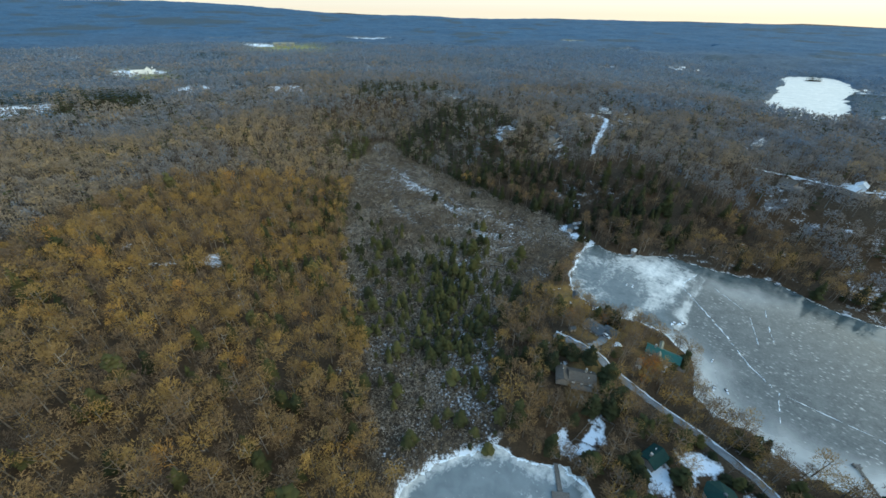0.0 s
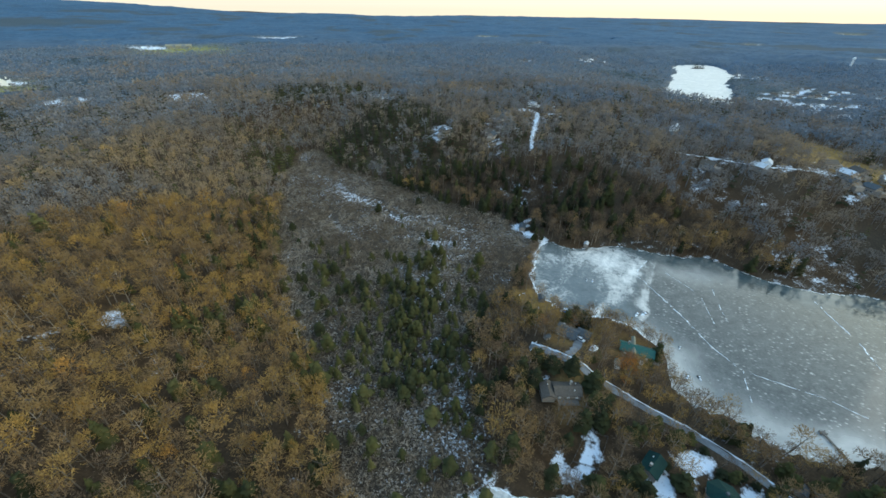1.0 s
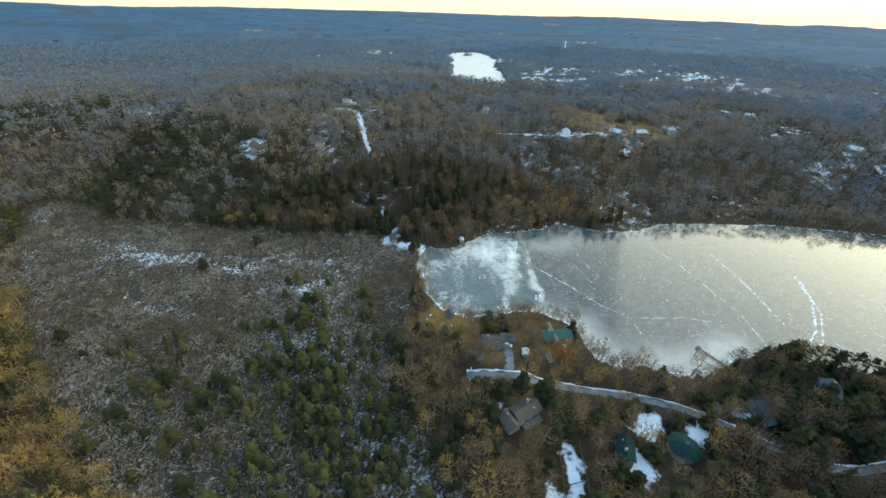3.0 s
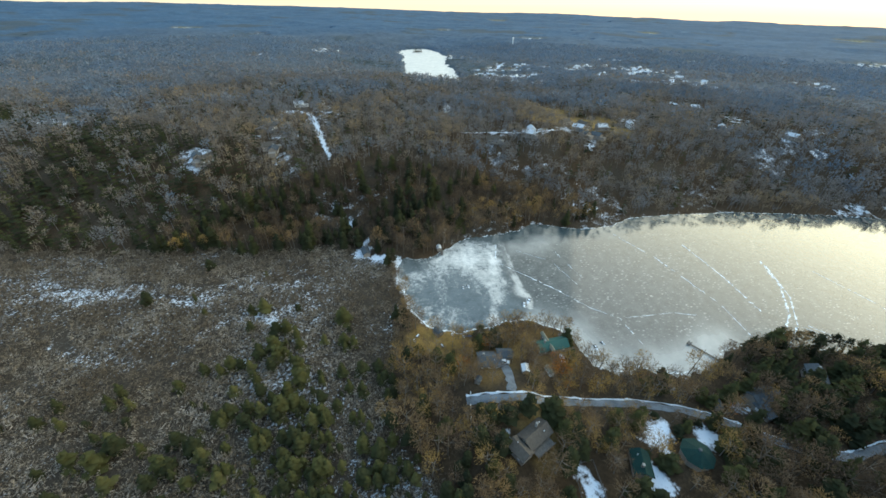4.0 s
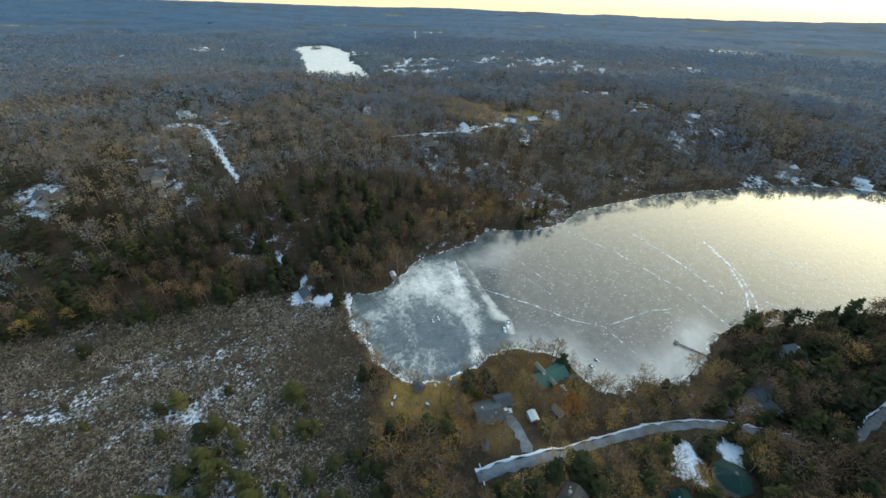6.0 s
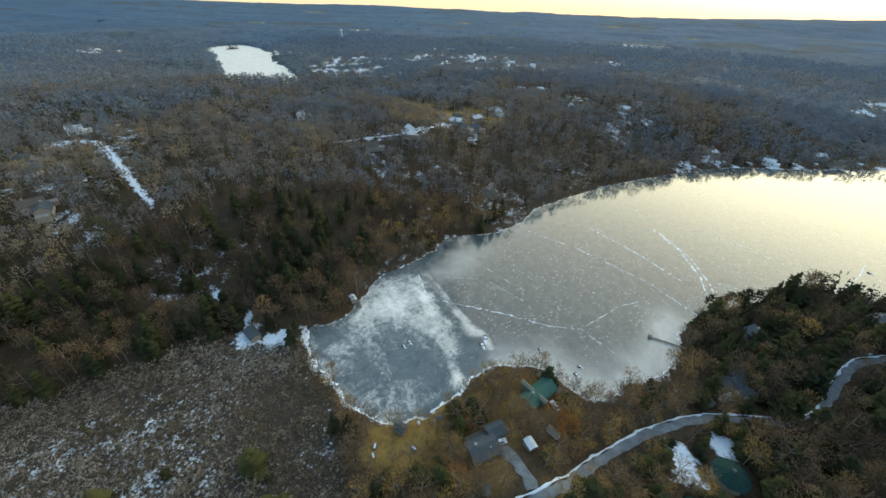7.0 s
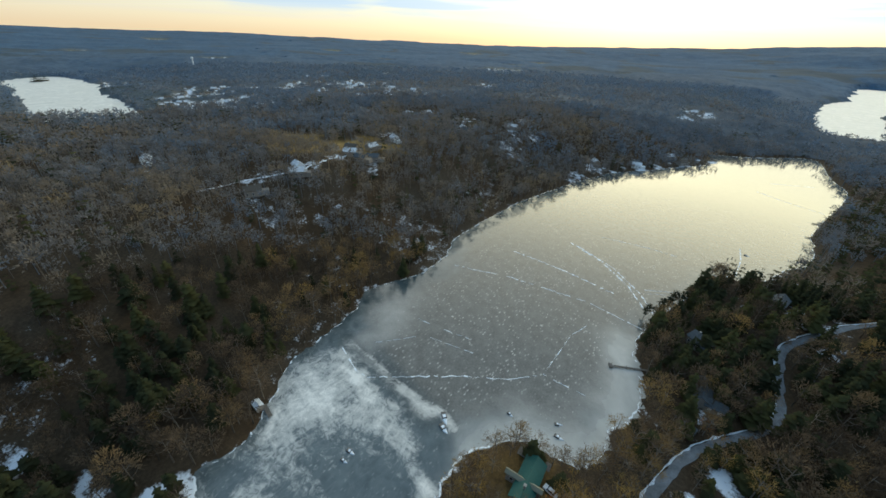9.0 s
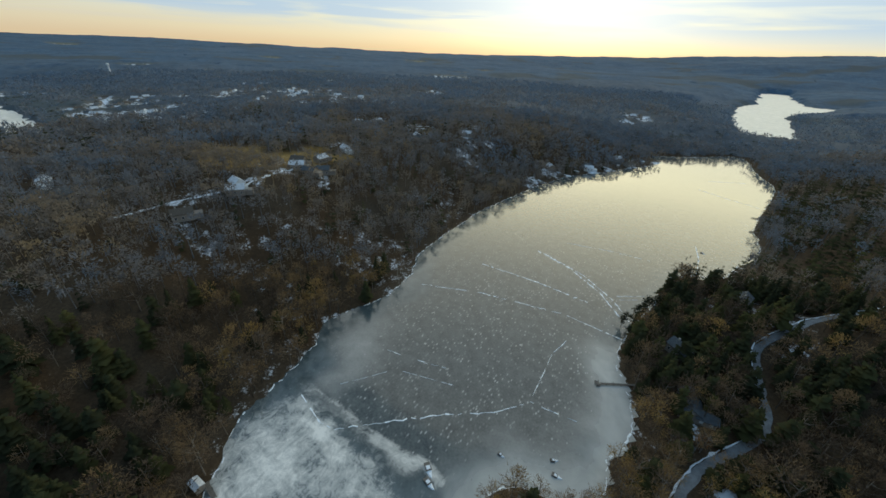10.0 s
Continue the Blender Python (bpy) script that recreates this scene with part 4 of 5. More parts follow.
def islet(x, y, long, wide):
    """A low wooded island in the far pond."""
    a, r = np.meshgrid(np.linspace(0, 2 * np.pi, 25)[:-1], np.linspace(0, 1, 5))
    edge = 1 + 0.18 * np.sin(3 * a) + 0.1 * np.sin(5 * a + 1)
    v = np.stack([x + long * r * edge * np.cos(a), y + wide * r * edge * np.sin(a), 0.6 + 2.2 * (1 - r ** 2)], 2).reshape(-1, 3)
    f = [(j * 24 + i, j * 24 + (i + 1) % 24, (j + 1) * 24 + (i + 1) % 24, (j + 1) * 24 + i) for j in range(4) for i in range(24)]
    zone = np.tile((0.3, 0.0, 0.0), (len(v), 1))
    tagged(new("islet", array_mesh("islet", v, np.array(f), GROUND, True, None, zone)), "small wooded island in a distant frozen pond", "island", kind="structure")
    rng = np.random.RandomState(3)
    a, r = rng.uniform(0, 6.28, 34), rng.uniform(0, 0.9, 34) ** 0.5
    scatter("islet_evergreens", NEEDLE, [conifer(90, 4, 4, 0.3, 1)[1]], x + long * r * np.cos(a), y + wide * r * np.sin(a), np.full(34, 1.2), rng.uniform(7, 13, 34), rng.uniform(1.0, 1.4, 34), rng.uniform(0, 0.3, 34), "dark evergreens on a small pond island", "evergreens")


islet(1009, 1022, 24, 10)


# ---- things ----
def part(name, bm, mat, parent, label=""):
    me = bpy.data.meshes.new(name)
    bm.to_mesh(me)
    bm.free()
    me.materials.append(mat)
    ob = new(name, me)
    ob.parent = parent
    if label:
        ob["label"] = label
    return ob


def thing(name, x, y, z, turn, label, category, group=""):
    ob = new(name)
    ob.matrix_world = pose(x, y, z, 0, 0, turn)
    ob.empty_display_size = 0.5
    return tagged(ob, label, category, group)


def box(x0, x1, y0, y1, z0, z1, bm=None, bev=0.0):
    bm = bm or bmesh.new()
    m = Matrix.Translation(((x0 + x1) / 2, (y0 + y1) / 2, (z0 + z1) / 2)) @ Matrix.Diagonal((x1 - x0, y1 - y0, z1 - z0, 1))
    r = bmesh.ops.create_cube(bm, size=1, matrix=m)
    if bev:
        bmesh.ops.bevel(bm, geom=list({e for v in r["verts"] for e in v.link_edges}), offset=bev, segments=1, affect="EDGES")
    return bm


def gable(length, width, wall, rise, over=0.5, thick=0.22, x0=0.0, y0=0.0, along="x"):
    """A gable roof slab with its ridge along x or y."""
    bm = bmesh.new()
    L, W = length / 2 + over, width / 2 + over
    drop = rise * over / (width / 2)
    prof = [(-W, wall - drop), (0, wall + rise), (W, wall - drop), (W, wall - drop + thick), (0, wall + rise + thick * 1.25), (-W, wall - drop + thick)]
    ends = []
    for s in (-L, L):
        ends.append([bm.verts.new((x0 + s, y0 + a, b) if along == "x" else (x0 + a, y0 + s, b)) for a, b in prof])
    for i in range(6):
        j = (i + 1) % 6
        bm.faces.new((ends[0][i], ends[0][j], ends[1][j], ends[1][i]))
    for e in ends:
        bm.faces.new((e[0], e[1], e[4], e[5]))
        bm.faces.new((e[1], e[2], e[3], e[4]))
    bmesh.ops.recalc_face_normals(bm, faces=bm.faces)
    return bm


def gable_walls(length, width, wall, rise, x0=0.0, y0=0.0, along="x"):
    bm = bmesh.new()
    L, W = length / 2, width / 2
    prof = [(-W, -0.6), (W, -0.6), (W, wall), (0, wall + rise), (-W, wall)]
    ends = [[bm.verts.new((x0 + s, y0 + a, b) if along == "x" else (x0 + a, y0 + s, b)) for a, b in prof] for s in (-L, L)]
    for i in range(5):
        j = (i + 1) % 5
        bm.faces.new((ends[0][i], ends[0][j], ends[1][j], ends[1][i]))
    bm.faces.new(ends[0][::-1]), bm.faces.new(ends[1])
    bmesh.ops.recalc_face_normals(bm, faces=bm.faces)
    return bm


def wing(house, length, width, wall, rise, roof, siding, x0=0.0, y0=0.0, along="x", windows=3):
    part("wall", gable_walls(length, width, wall, rise, x0, y0, along), siding, house)
    r = part("roof", gable(length, width, wall, rise, 0.5, 0.22, x0, y0, along), roof, house)
    for s in (-1, 1):
        for k in range(windows):
            u = (k + 0.5) / windows * length - length / 2
            a, b = u, s * width / 2
            lo, hi = (a - 0.5, a + 0.5), sorted((b - 0.03 * s, b + 0.05 * s))
            if along == "x":
                w = part("window", box(x0 + lo[0], x0 + lo[1], y0 + hi[0], y0 + hi[1], 1.0, 2.1), DARK, house)
                part("window_frame", box(x0 + lo[0] - 0.08, x0 + lo[1] + 0.08, y0 + hi[0] - 0.01, y0 + hi[1] - 0.02, 0.92, 2.18), WHITE, w)
            else:
                w = part("window", box(x0 + hi[0], x0 + hi[1], y0 + lo[0], y0 + lo[1], 1.0, 2.1), DARK, house)
                part("window_frame", box(x0 + hi[0] - 0.01, x0 + hi[1] - 0.02, y0 + lo[0] - 0.08, y0 + lo[1] + 0.08, 0.92, 2.18), WHITE, w)
    return r


def strip(name, pts, width, mat, lift, label="", kind="", parent=None, edge=0.0, seed=1):
    """A band laid on the ground along a line."""
    p = np.array(pts, float)
    q = []
    for i in range(len(p) - 1):
        a, b, c, d = p[max(i - 1, 0)], p[i], p[i + 1], p[min(i + 2, len(p) - 1)]
        n = max(2, int(np.linalg.norm(c - b) / 2.0))
        for k in range(n):
            u = k / n
            q.append(0.5 * (2 * b + (c - a) * u + (2 * a - 5 * b + 4 * c - d) * u * u + (3 * b - a - 3 * c + d) * u ** 3))
    q = np.array(q + [p[-1]])
    t = np.gradient(q, axis=0)
    t /= np.linalg.norm(t, axis=1)[:, None]
    nrm = np.stack([-t[:, 1], t[:, 0]], 1)
    rng = np.random.RandomState(seed)
    cols = []
    for s in (-1, -0.5, 0, 0.5, 1):
        w = width / 2 * s + rng.normal(0, edge, len(q)) * (abs(s) == 1)
        xy = q + nrm * (w if np.ndim(w) == 0 else w[:, None])
        cols.append(np.column_stack([xy, sample(GZ, xy[:, 0], xy[:, 1]) + (lift if abs(s) < 1 else lift - 0.12)]))
    V = np.stack(cols, 1)
    V[:, 1:4, 2] = V[:, 1:4, 2].max(1)[:, None]
    me = array_mesh(name, V.reshape(-1, 3), grid_faces(5, len(q)), mat, True)
    ob = new(name, me)
    ob.parent = parent
    return tagged(ob, label, name.replace("_", " ") if not parent else "", kind=kind)


strip("road", ROAD, 3.1, ASPHALT, 0.28, "narrow lane with worn snow and slush, between bare trees", "structure", None, 0.25)
def beside(pts, off):
    p = np.array(pts, float)
    t = np.gradient(p, axis=0)
    t /= np.linalg.norm(t, axis=1)[:, None]
    return p + np.stack([-t[:, 1], t[:, 0]], 1) * off


strip("snow_bank", beside(ROAD, 1.95), 0.5, SNOW, 0.36, "low bank of ploughed snow along the lane", "structure", None, 0.3, 2)
strip("driveway", DRIVE, 3.4, ASPHALT, 0.26, "short snowy driveway beside a grey house", "structure", None, 0.25)
strip("field_lane", FIELD_LANE, 1.4, SNOW, 0.3, "snow-covered lane beside dry fields", "structure", None, 0.6, 4)
strip("hill_road", HILL_ROAD, 2.3, SNOW, 0.3, "snow-covered track up a wooded hill", "structure", None, 0.5)

CRACKS = [[(170, 182), (157, 174), (153.4, 168.9), (153.5, 157.5), (153.7, 134), (151.3, 111), (153.7, 96)], [(153.7, 96), (149, 90), (143, 82)], [(156, 94), (167, 84), (176.3, 76), (184, 64)],
          [(238, 126.5), (226, 95.5), (202, 57), (186, 43), (178, 35.6)], [(256, 85.5), (232.4, 59), (209.7, 39)], [(268.4, 42.4), (246, 31.7), (217.8, 26.9), (192.6, 28.9)],
          [(264, 39), (236, 26.9), (209.7, 23.4), (190.4, 26)], [(278, 17), (263, -9), (245, -31)], [(378, -189.5), (352, -196), (325, -207.5)], [(405, -225), (395, -267)],
          [(263, -79), (246, -66), (227, -47)], [(182.6, 139), (175, 125)], [(190, 150), (182.6, 139)], [(173, 168), (175, 157), (177, 148)], [(213, 19), (211, 3)], [(210, 21), (208, 6)], [(176, 143), (166, 124)]]
WIDTHS = (0.8, 0.6, 0.55, 0.95, 1.15, 1.7, 1.4, 0.8, 1.5, 1.5, 1.3, 0.5, 0.4, 0.4, 0.7, 0.6, 0.4)


def ice_crack(pts, seed, wide, gaps=0.12):
    """A pressure ridge: a low, broken crest of ice along a wandering line."""
    rng = np.random.RandomState(seed)
    bm = bmesh.new()
    for (x0, y0), (x1, y1) in zip(pts, pts[1:]):
        n = max(2, int(math.hypot(x1 - x0, y1 - y0) / 1.5))
        nx, ny = -(y1 - y0), x1 - x0
        ln = math.hypot(nx, ny)
        nx, ny = nx / ln, ny / ln
        for k in range(n):
            if rng.rand() < gaps:
                continue
            ua, ub = k / n, (k + 1) / n
            o0, o1 = 0.9 * noise.noise((x0 + k, y0, seed)), 0.9 * noise.noise((x0 + k + 1, y0, seed))
            w = wide * rng.uniform(0.2, 1.0) * rng.uniform(0.5, 1.0)
            a = (x0 + (x1 - x0) * ua + nx * o0, y0 + (y1 - y0) * ua + ny * o0)
            b = (x0 + (x1 - x0) * ub + nx * o1, y0 + (y1 - y0) * ub + ny * o1)
            vs = [bm.verts.new(q) for q in ((a[0] - nx * w / 2, a[1] - ny * w / 2, 0.004), (a[0] + nx * w / 2, a[1] + ny * w / 2, 0.004), (b[0] + nx * w / 2, b[1] + ny * w / 2, 0.004), (b[0] - nx * w / 2, b[1] - ny * w / 2, 0.004),
                                            (a[0], a[1], 0.05 + 0.05 * rng.rand()), (b[0], b[1], 0.05 + 0.05 * rng.rand()))]
            for f in ((0, 4, 5, 3), (1, 2, 5, 4), (0, 1, 4), (2, 3, 5)):
                bm.faces.new([vs[i] for i in f])
    return bm


for i, c in enumerate(CRACKS):
    part("ice_crack", ice_crack(c, i, WIDTHS[i], 0.2), CRUST, lake)
part("shore_ridge", ice_crack([tuple(q) for q in np.vstack([LAKE_LOOP, LAKE_LOOP[:1]])], 31, 0.9, 0.4), CRUST, lake, "thin white rim of broken shore ice")
part("shore_ridge", ice_crack([tuple(q) for q in LAKE_LOOP[-36:]] + [tuple(LAKE_LOOP[0])], 33, 2.4), CRUST, lake, "wide white rim of heaped snow along the marsh")
part("shore_ridge", ice_crack([(210, -8), (213, -14), (224, -26), (227, -43), (224, -55)], 34, 1.8, 0.05), CRUST, lake, "white rim of heaped ice along a spit")
part("shore_ridge", ice_crack([tuple(q) for q in COVE_LOOP[:44]], 32, 1.5), CRUST, cove, "white rim of broken shore ice")

# houses by the lake
grey = thing("house", 82.8, 131, zg(83, 131), -50, "small grey-roofed house at the end of a snowy drive", "house")
wing(grey, 9.5, 7.0, 2.6, 1.7, GREY_ROOF, SIDING)
wing(grey, 6.0, 4.6, 2.5, 1.4, GREY_ROOF, SIDING, 7.0, 3.6, "x", 1)
green = thing("house", 109, 116, zg(109, 115), 54, "house with crossing green metal roofs near the shore", "house")
wing(green, 11.0, 0.9, 3.9, 0.4, TAN_ROOF, SIDING)
wing(green, 14, 6.0, 2.8, 1.9, TEAL_ROOF, SIDING, -1.0, -1.5, "y")
brown = thing("house", 63.5, 100.5, zg(63.5, 100.5), -14, "long brown-roofed house with several wings in snowy woods", "house")
wing(brown, 10.5, 6.2, 2.8, 1.7, BROWN_ROOF, SIDING, 1.5, 0)
wing(brown, 7, 5.0, 2.6, 1.4, BROWN_ROOF, SIDING, -6.5, -0.5, "y", 2)
rect = thing("house", 81.5, 67.7, zg(81.5, 67.7), 28, "house with a dark green roof in a snowy yard", "house")
wing(rect, 8, 5.6, 2.7, 1.4, GREEN_ROOF, SIDING)


shore_house = thing("house", 141.5, 36.5, zg(141.5, 36.5), -38, "dark grey-roofed house among evergreens near the shore", "house")
wing(shore_house, 12, 7.0, 3.2, 1.9, GREY_ROOF, SIDING)
wing(shore_house, 6.5, 5.0, 2.8, 1.4, GREY_ROOF, SIDING, -4.0, -5.2, "y", 2)


def hip_house(x, y, turn, r, wall, rise, label):
    h = thing("house", x, y, zg(x, y), turn, label, "house")
    bm = bmesh.new()
    bmesh.ops.create_cone(bm, cap_ends=True, segments=8, radius1=r, radius2=r, depth=wall + 0.6, matrix=Matrix.Translation((0, 0, wall / 2 - 0.3)))
    part("wall", bm, SIDING, h)
    bm = bmesh.new()
    bmesh.ops.create_cone(bm, cap_ends=True, segments=8, radius1=r + 0.8, radius2=0.8, depth=rise, matrix=Matrix.Translation((0, 0, wall + rise / 2)))
    part("roof", bm, GREEN_ROOF, h)
    bm = bmesh.new()
    bmesh.ops.create_cone(bm, cap_ends=True, segments=8, radius1=0.7, radius2=0.5, depth=0.6, matrix=Matrix.Translation((0, 0, wall + rise + 0.2)))
    part("cupola", bm, GREY_ROOF, h)


hip_house(97, 53.5, 20, 4.9, 3.0, 2.2, "octagonal house with a wide dark green roof among snow")
cabin = thing("cabin", 105.5, 238, zg(105, 238), 62, "small dark-roofed cabin on snow by the inlet", "cabin")
wing(cabin, 7, 4.2, 2.3, 1.1, GREY_ROOF, SIDING, windows=2)


def deck(house, x0, x1, y0, y1, z):
    """A raised wooden deck with posts and a rail, against a house."""
    d = part("deck", box(x0, x1, y0, y1, z - 0.12, z), WOOD, house, "weathered wooden deck")
    for k in range(int((x1 - x0) / 1.8) + 1):
        part("deck_post", box(x0 + k * 1.8, x0 + k * 1.8 + 0.12, y0, y0 + 0.12, -0.8, z + 1.0), WOOD, d)
    part("deck_rail", box(x0, x1, y0 - 0.02, y0 + 0.1, z + 1.0, z + 1.08), WOOD, d)
    part("deck_rail", box(x0, x1, y0 + 0.02, y0 + 0.07, z + 0.5, z + 0.56), WOOD, d)


def chimney(house, x, y, z0, z1):
    c = part("chimney", box(x - 0.35, x + 0.35, y - 0.35, y + 0.35, z0, z1), STONE, house, "grey stone chimney")
    part("chimney_cap", box(x - 0.45, x + 0.45, y - 0.45, y + 0.45, z1, z1 + 0.1), STONE, c)


def roof_vents(house, spots):
    for x, y, z in spots:
        bm = bmesh.new()
        bmesh.ops.create_cone(bm, cap_ends=True, segments=10, radius1=0.18, radius2=0.14, depth=0.7, matrix=Matrix.Translation((x, y, z)))
        part("vent", bm, WHITE, house, "small white roof vent")


deck(brown, -3, 5.5, -6.2, -3.15, 0.9)
chimney(brown, 3.0, 1.2, 3.6, 6.2)
roof_vents(brown, ((5.2, 1.6, 4.1), (4.0, -1.6, 4.1), (-6.5, 1.0, 4.1)))
deck(grey, -3.5, 3.5, 3.55, 6.2, 0.7)
chimney(grey, -2.5, 0.8, 3.4, 5.4)
roof_vents(grey, ((2.0, -1.4, 3.9),))
deck(green, -5.5, 5.5, -11.6, -8.6, 0.8)
chimney(green, -1.0, 2.5, 4.0, 6.4)
roof_vents(rect, ((2.0, 1.2, 4.0),))
chimney(rect, -2.0, 0.6, 3.4, 5.4)


# ---- trees round the houses, one by one ----
def tree_proto(seed, ever, tone, label, category, group="trees round the lake houses"):
    root = new("cedar_tree" if category == "cedar" else "evergreen_tree" if ever else "bare_tree")
    tagged(root, label, category, group)
    (wv, wf), (cv, cf) = conifer(seed, 10, 6, 0.27, seed % 2) if category == "cedar" else conifer(seed, 10, 8, 0.31, 1) if ever else bare_tree(seed, 8, 6, 230, 0.075, 0.013)
    k = 15.0
    trunk = new("trunk", array_mesh("trunk", wv * k, wf, BARK))
    crown = new("crown", array_mesh("crown", cv * k, cf, NEEDLE if ever else BARE, False, np.full(len(cv), tone)))
    trunk.parent = crown.parent = root
    return root


def plot_trees():
    rng = np.random.RandomState(5)
    bare = [tree_proto(s, False, t, l, "tree") for s, t, l in ((200, 0.16, "tall leafless grey tree on leaf litter"), (201, 0.36, "leafless brown tree with spreading twigs"), (202, 0.27, "slender leafless tree by the houses"),
                                                              (203, 0.55, "oak still holding tan dead leaves"), (204, 0.72, "tree with dry brown leaves"), (205, 0.97, "small oak with rusty orange dead leaves"))]
    ever = [tree_proto(s, True, t, l, "evergreen") for s, t, l in ((210, 0.1, "dark green pine beside the houses"), (211, 0.35, "green cedar with dense boughs"), (212, 0.6, "yellow-green cedar with a narrow crown"))]
    spots = []
    for x, y in zip(*jittered(44, 132, 40, 168, 4.0, 8)):
        if not house_plot(x, y) or sample(MARSH_D, x, y) < 1 or sample(WATER_D, x, y) < 0.8 or line_distance(ROAD, x, y) < 3.6 or line_distance(DRIVE, x, y) < 3:
            continue
        if any(math.hypot(x - a, y - b) < r for a, b, r in ((83, 131, 7), (91, 127, 3.5), (109, 115, 9.5), (66, 99, 8), (55, 101, 6), (81.5, 67.7, 7), (97, 53.5, 9), (65, 79, 8), (60, 75, 6), (51, 74, 5), (98, 65, 6), (87, 117, 3), (93, 110, 3), (84, 153, 4), (92, 147.5, 3), (78, 156, 5), (77, 163, 6), (108, 51.5, 5), (60, 109, 4), (80, 58, 5), (132, 42, 4))):
            continue
        spots.append((x, y))
    rng.shuffle(spots)
    first = {}
    for x, y in spots[:430]:
        p_ever = 0.22 if y > 115 and x < 78 else 0.26 if (x < 78 or y < 80) else 0.06
        pool = ever if rng.rand() < p_ever and sample(WATER_D, x, y) > 4 else bare
        w = (0.2, 0.45, 0.35) if pool is ever else ((0.24, 0.30, 0.22, 0.14, 0.10, 0) if y < 100 else (0.18, 0.26, 0.20, 0.20, 0.16, 0))
        pr = pool[rng.choice(len(pool), p=w)]
        h = rng.uniform(0.5, 0.92) * (0.85 if pool is ever else 1.0)
        m = pose(x, y, zg(x, y) - 0.15, 0, 0, rng.uniform(0, 360)) @ Matrix.Diagonal((h * rng.uniform(0.85, 1.2), h * rng.uniform(0.85, 1.2), h, 1))
        if pr.name not in first:
            first[pr.name] = 1
            pr.matrix_basis = m
        else:
            copy_thing(pr, Matrix()).matrix_basis = m
    # rusty oaks close to the houses
    for x, y, h in ((90, 137.5, 0.42), (92, 139.5, 0.36), (88.3, 139, 0.34), (91.2, 136, 0.3), (97, 104, 0.62), (100, 106, 0.55), (95.5, 107.5, 0.5), (102, 109, 0.5), (99, 102, 0.45)):
        oak = copy_thing(bare[5], Matrix()) if "rusty" in first else bare[5]
        first["rusty"] = 1
        oak.matrix_basis = pose(x, y, zg(x, y) - 0.15, 0, 0, x * 31) @ Matrix.Diagonal((h * 1.25, h * 1.25, h, 1))
    # evergreens, oaks and slim bare trees that stand by themselves along the lane and the shore
    for pool, high, wide, places in ((ever[:2], 0.62, 1.45, ((63.3, 110.7), (76.1, 99), (75, 89.5), (78.5, 91), (70.5, 87), (94.5, 143.7), (95.2, 136.5), (106.4, 45.1), (115.9, 39.9), (87.6, 60.5), (116.3, 15.8), (130.2, 24.9),
                                                              (134, 30), (160, 15), (163, 21), (157, 19.5), (165.5, 11), (172, 9), (101, 41), (111, 33))),
                                     (bare[3:], 0.50, 1.25, ((86, 151.5), (89.3, 102), (92.5, 99.5), (103, 131), (118, 63.5), (126.3, 45.4), (111, 73.5), (79, 142), (71, 137), (74, 147))),
                                     (bare[:3], 0.58, 0.80, ((119.5, 112), (117, 107), (113, 97), (117, 95), (116, 101), (116.5, 88), (119, 83), (123, 76), (127, 70), (102, 124), (105, 128), (100, 133), (98, 141), (109, 90), (112, 84), (92, 117)))):
        for k, (x, y) in enumerate(places):
            h = high * rng.uniform(0.8, 1.2)
            copy_thing(pool[k % len(pool)], Matrix()).matrix_basis = pose(x, y, zg(x, y) - 0.15, 0, 0, x * 53) @ Matrix.Diagonal((h * wide, h * wide, h, 1))
    # round yew bushes by the lane
    bush_v, bush_f = conifer(220, 7, 8, 0.55, 1)[1]
    for x, y, r in ((104.7, 68.3, 2.2), (104, 60, 2.5), (110.4, 58, 2.3), (116.2, 49.6, 2.6), (87, 67, 2.2), (88, 61.5, 2.3), (66.2, 112, 2.6), (107.5, 57.5, 1.8), (113, 54.5, 1.9), (101.5, 59, 1.6)):
        b = new("yew_bush", array_mesh("yew_bush", bush_v * r * 1.7, bush_f, NEEDLE, False, np.full(len(bush_v), 0.05)))
        b.matrix_world = pose(x, y, zg(x, y) - 0.6, 0, 0, x * 37)
        tagged(b, "dark green rounded evergreen bush in a snowy yard", "bush", "bushes by the lane")


plot_trees()


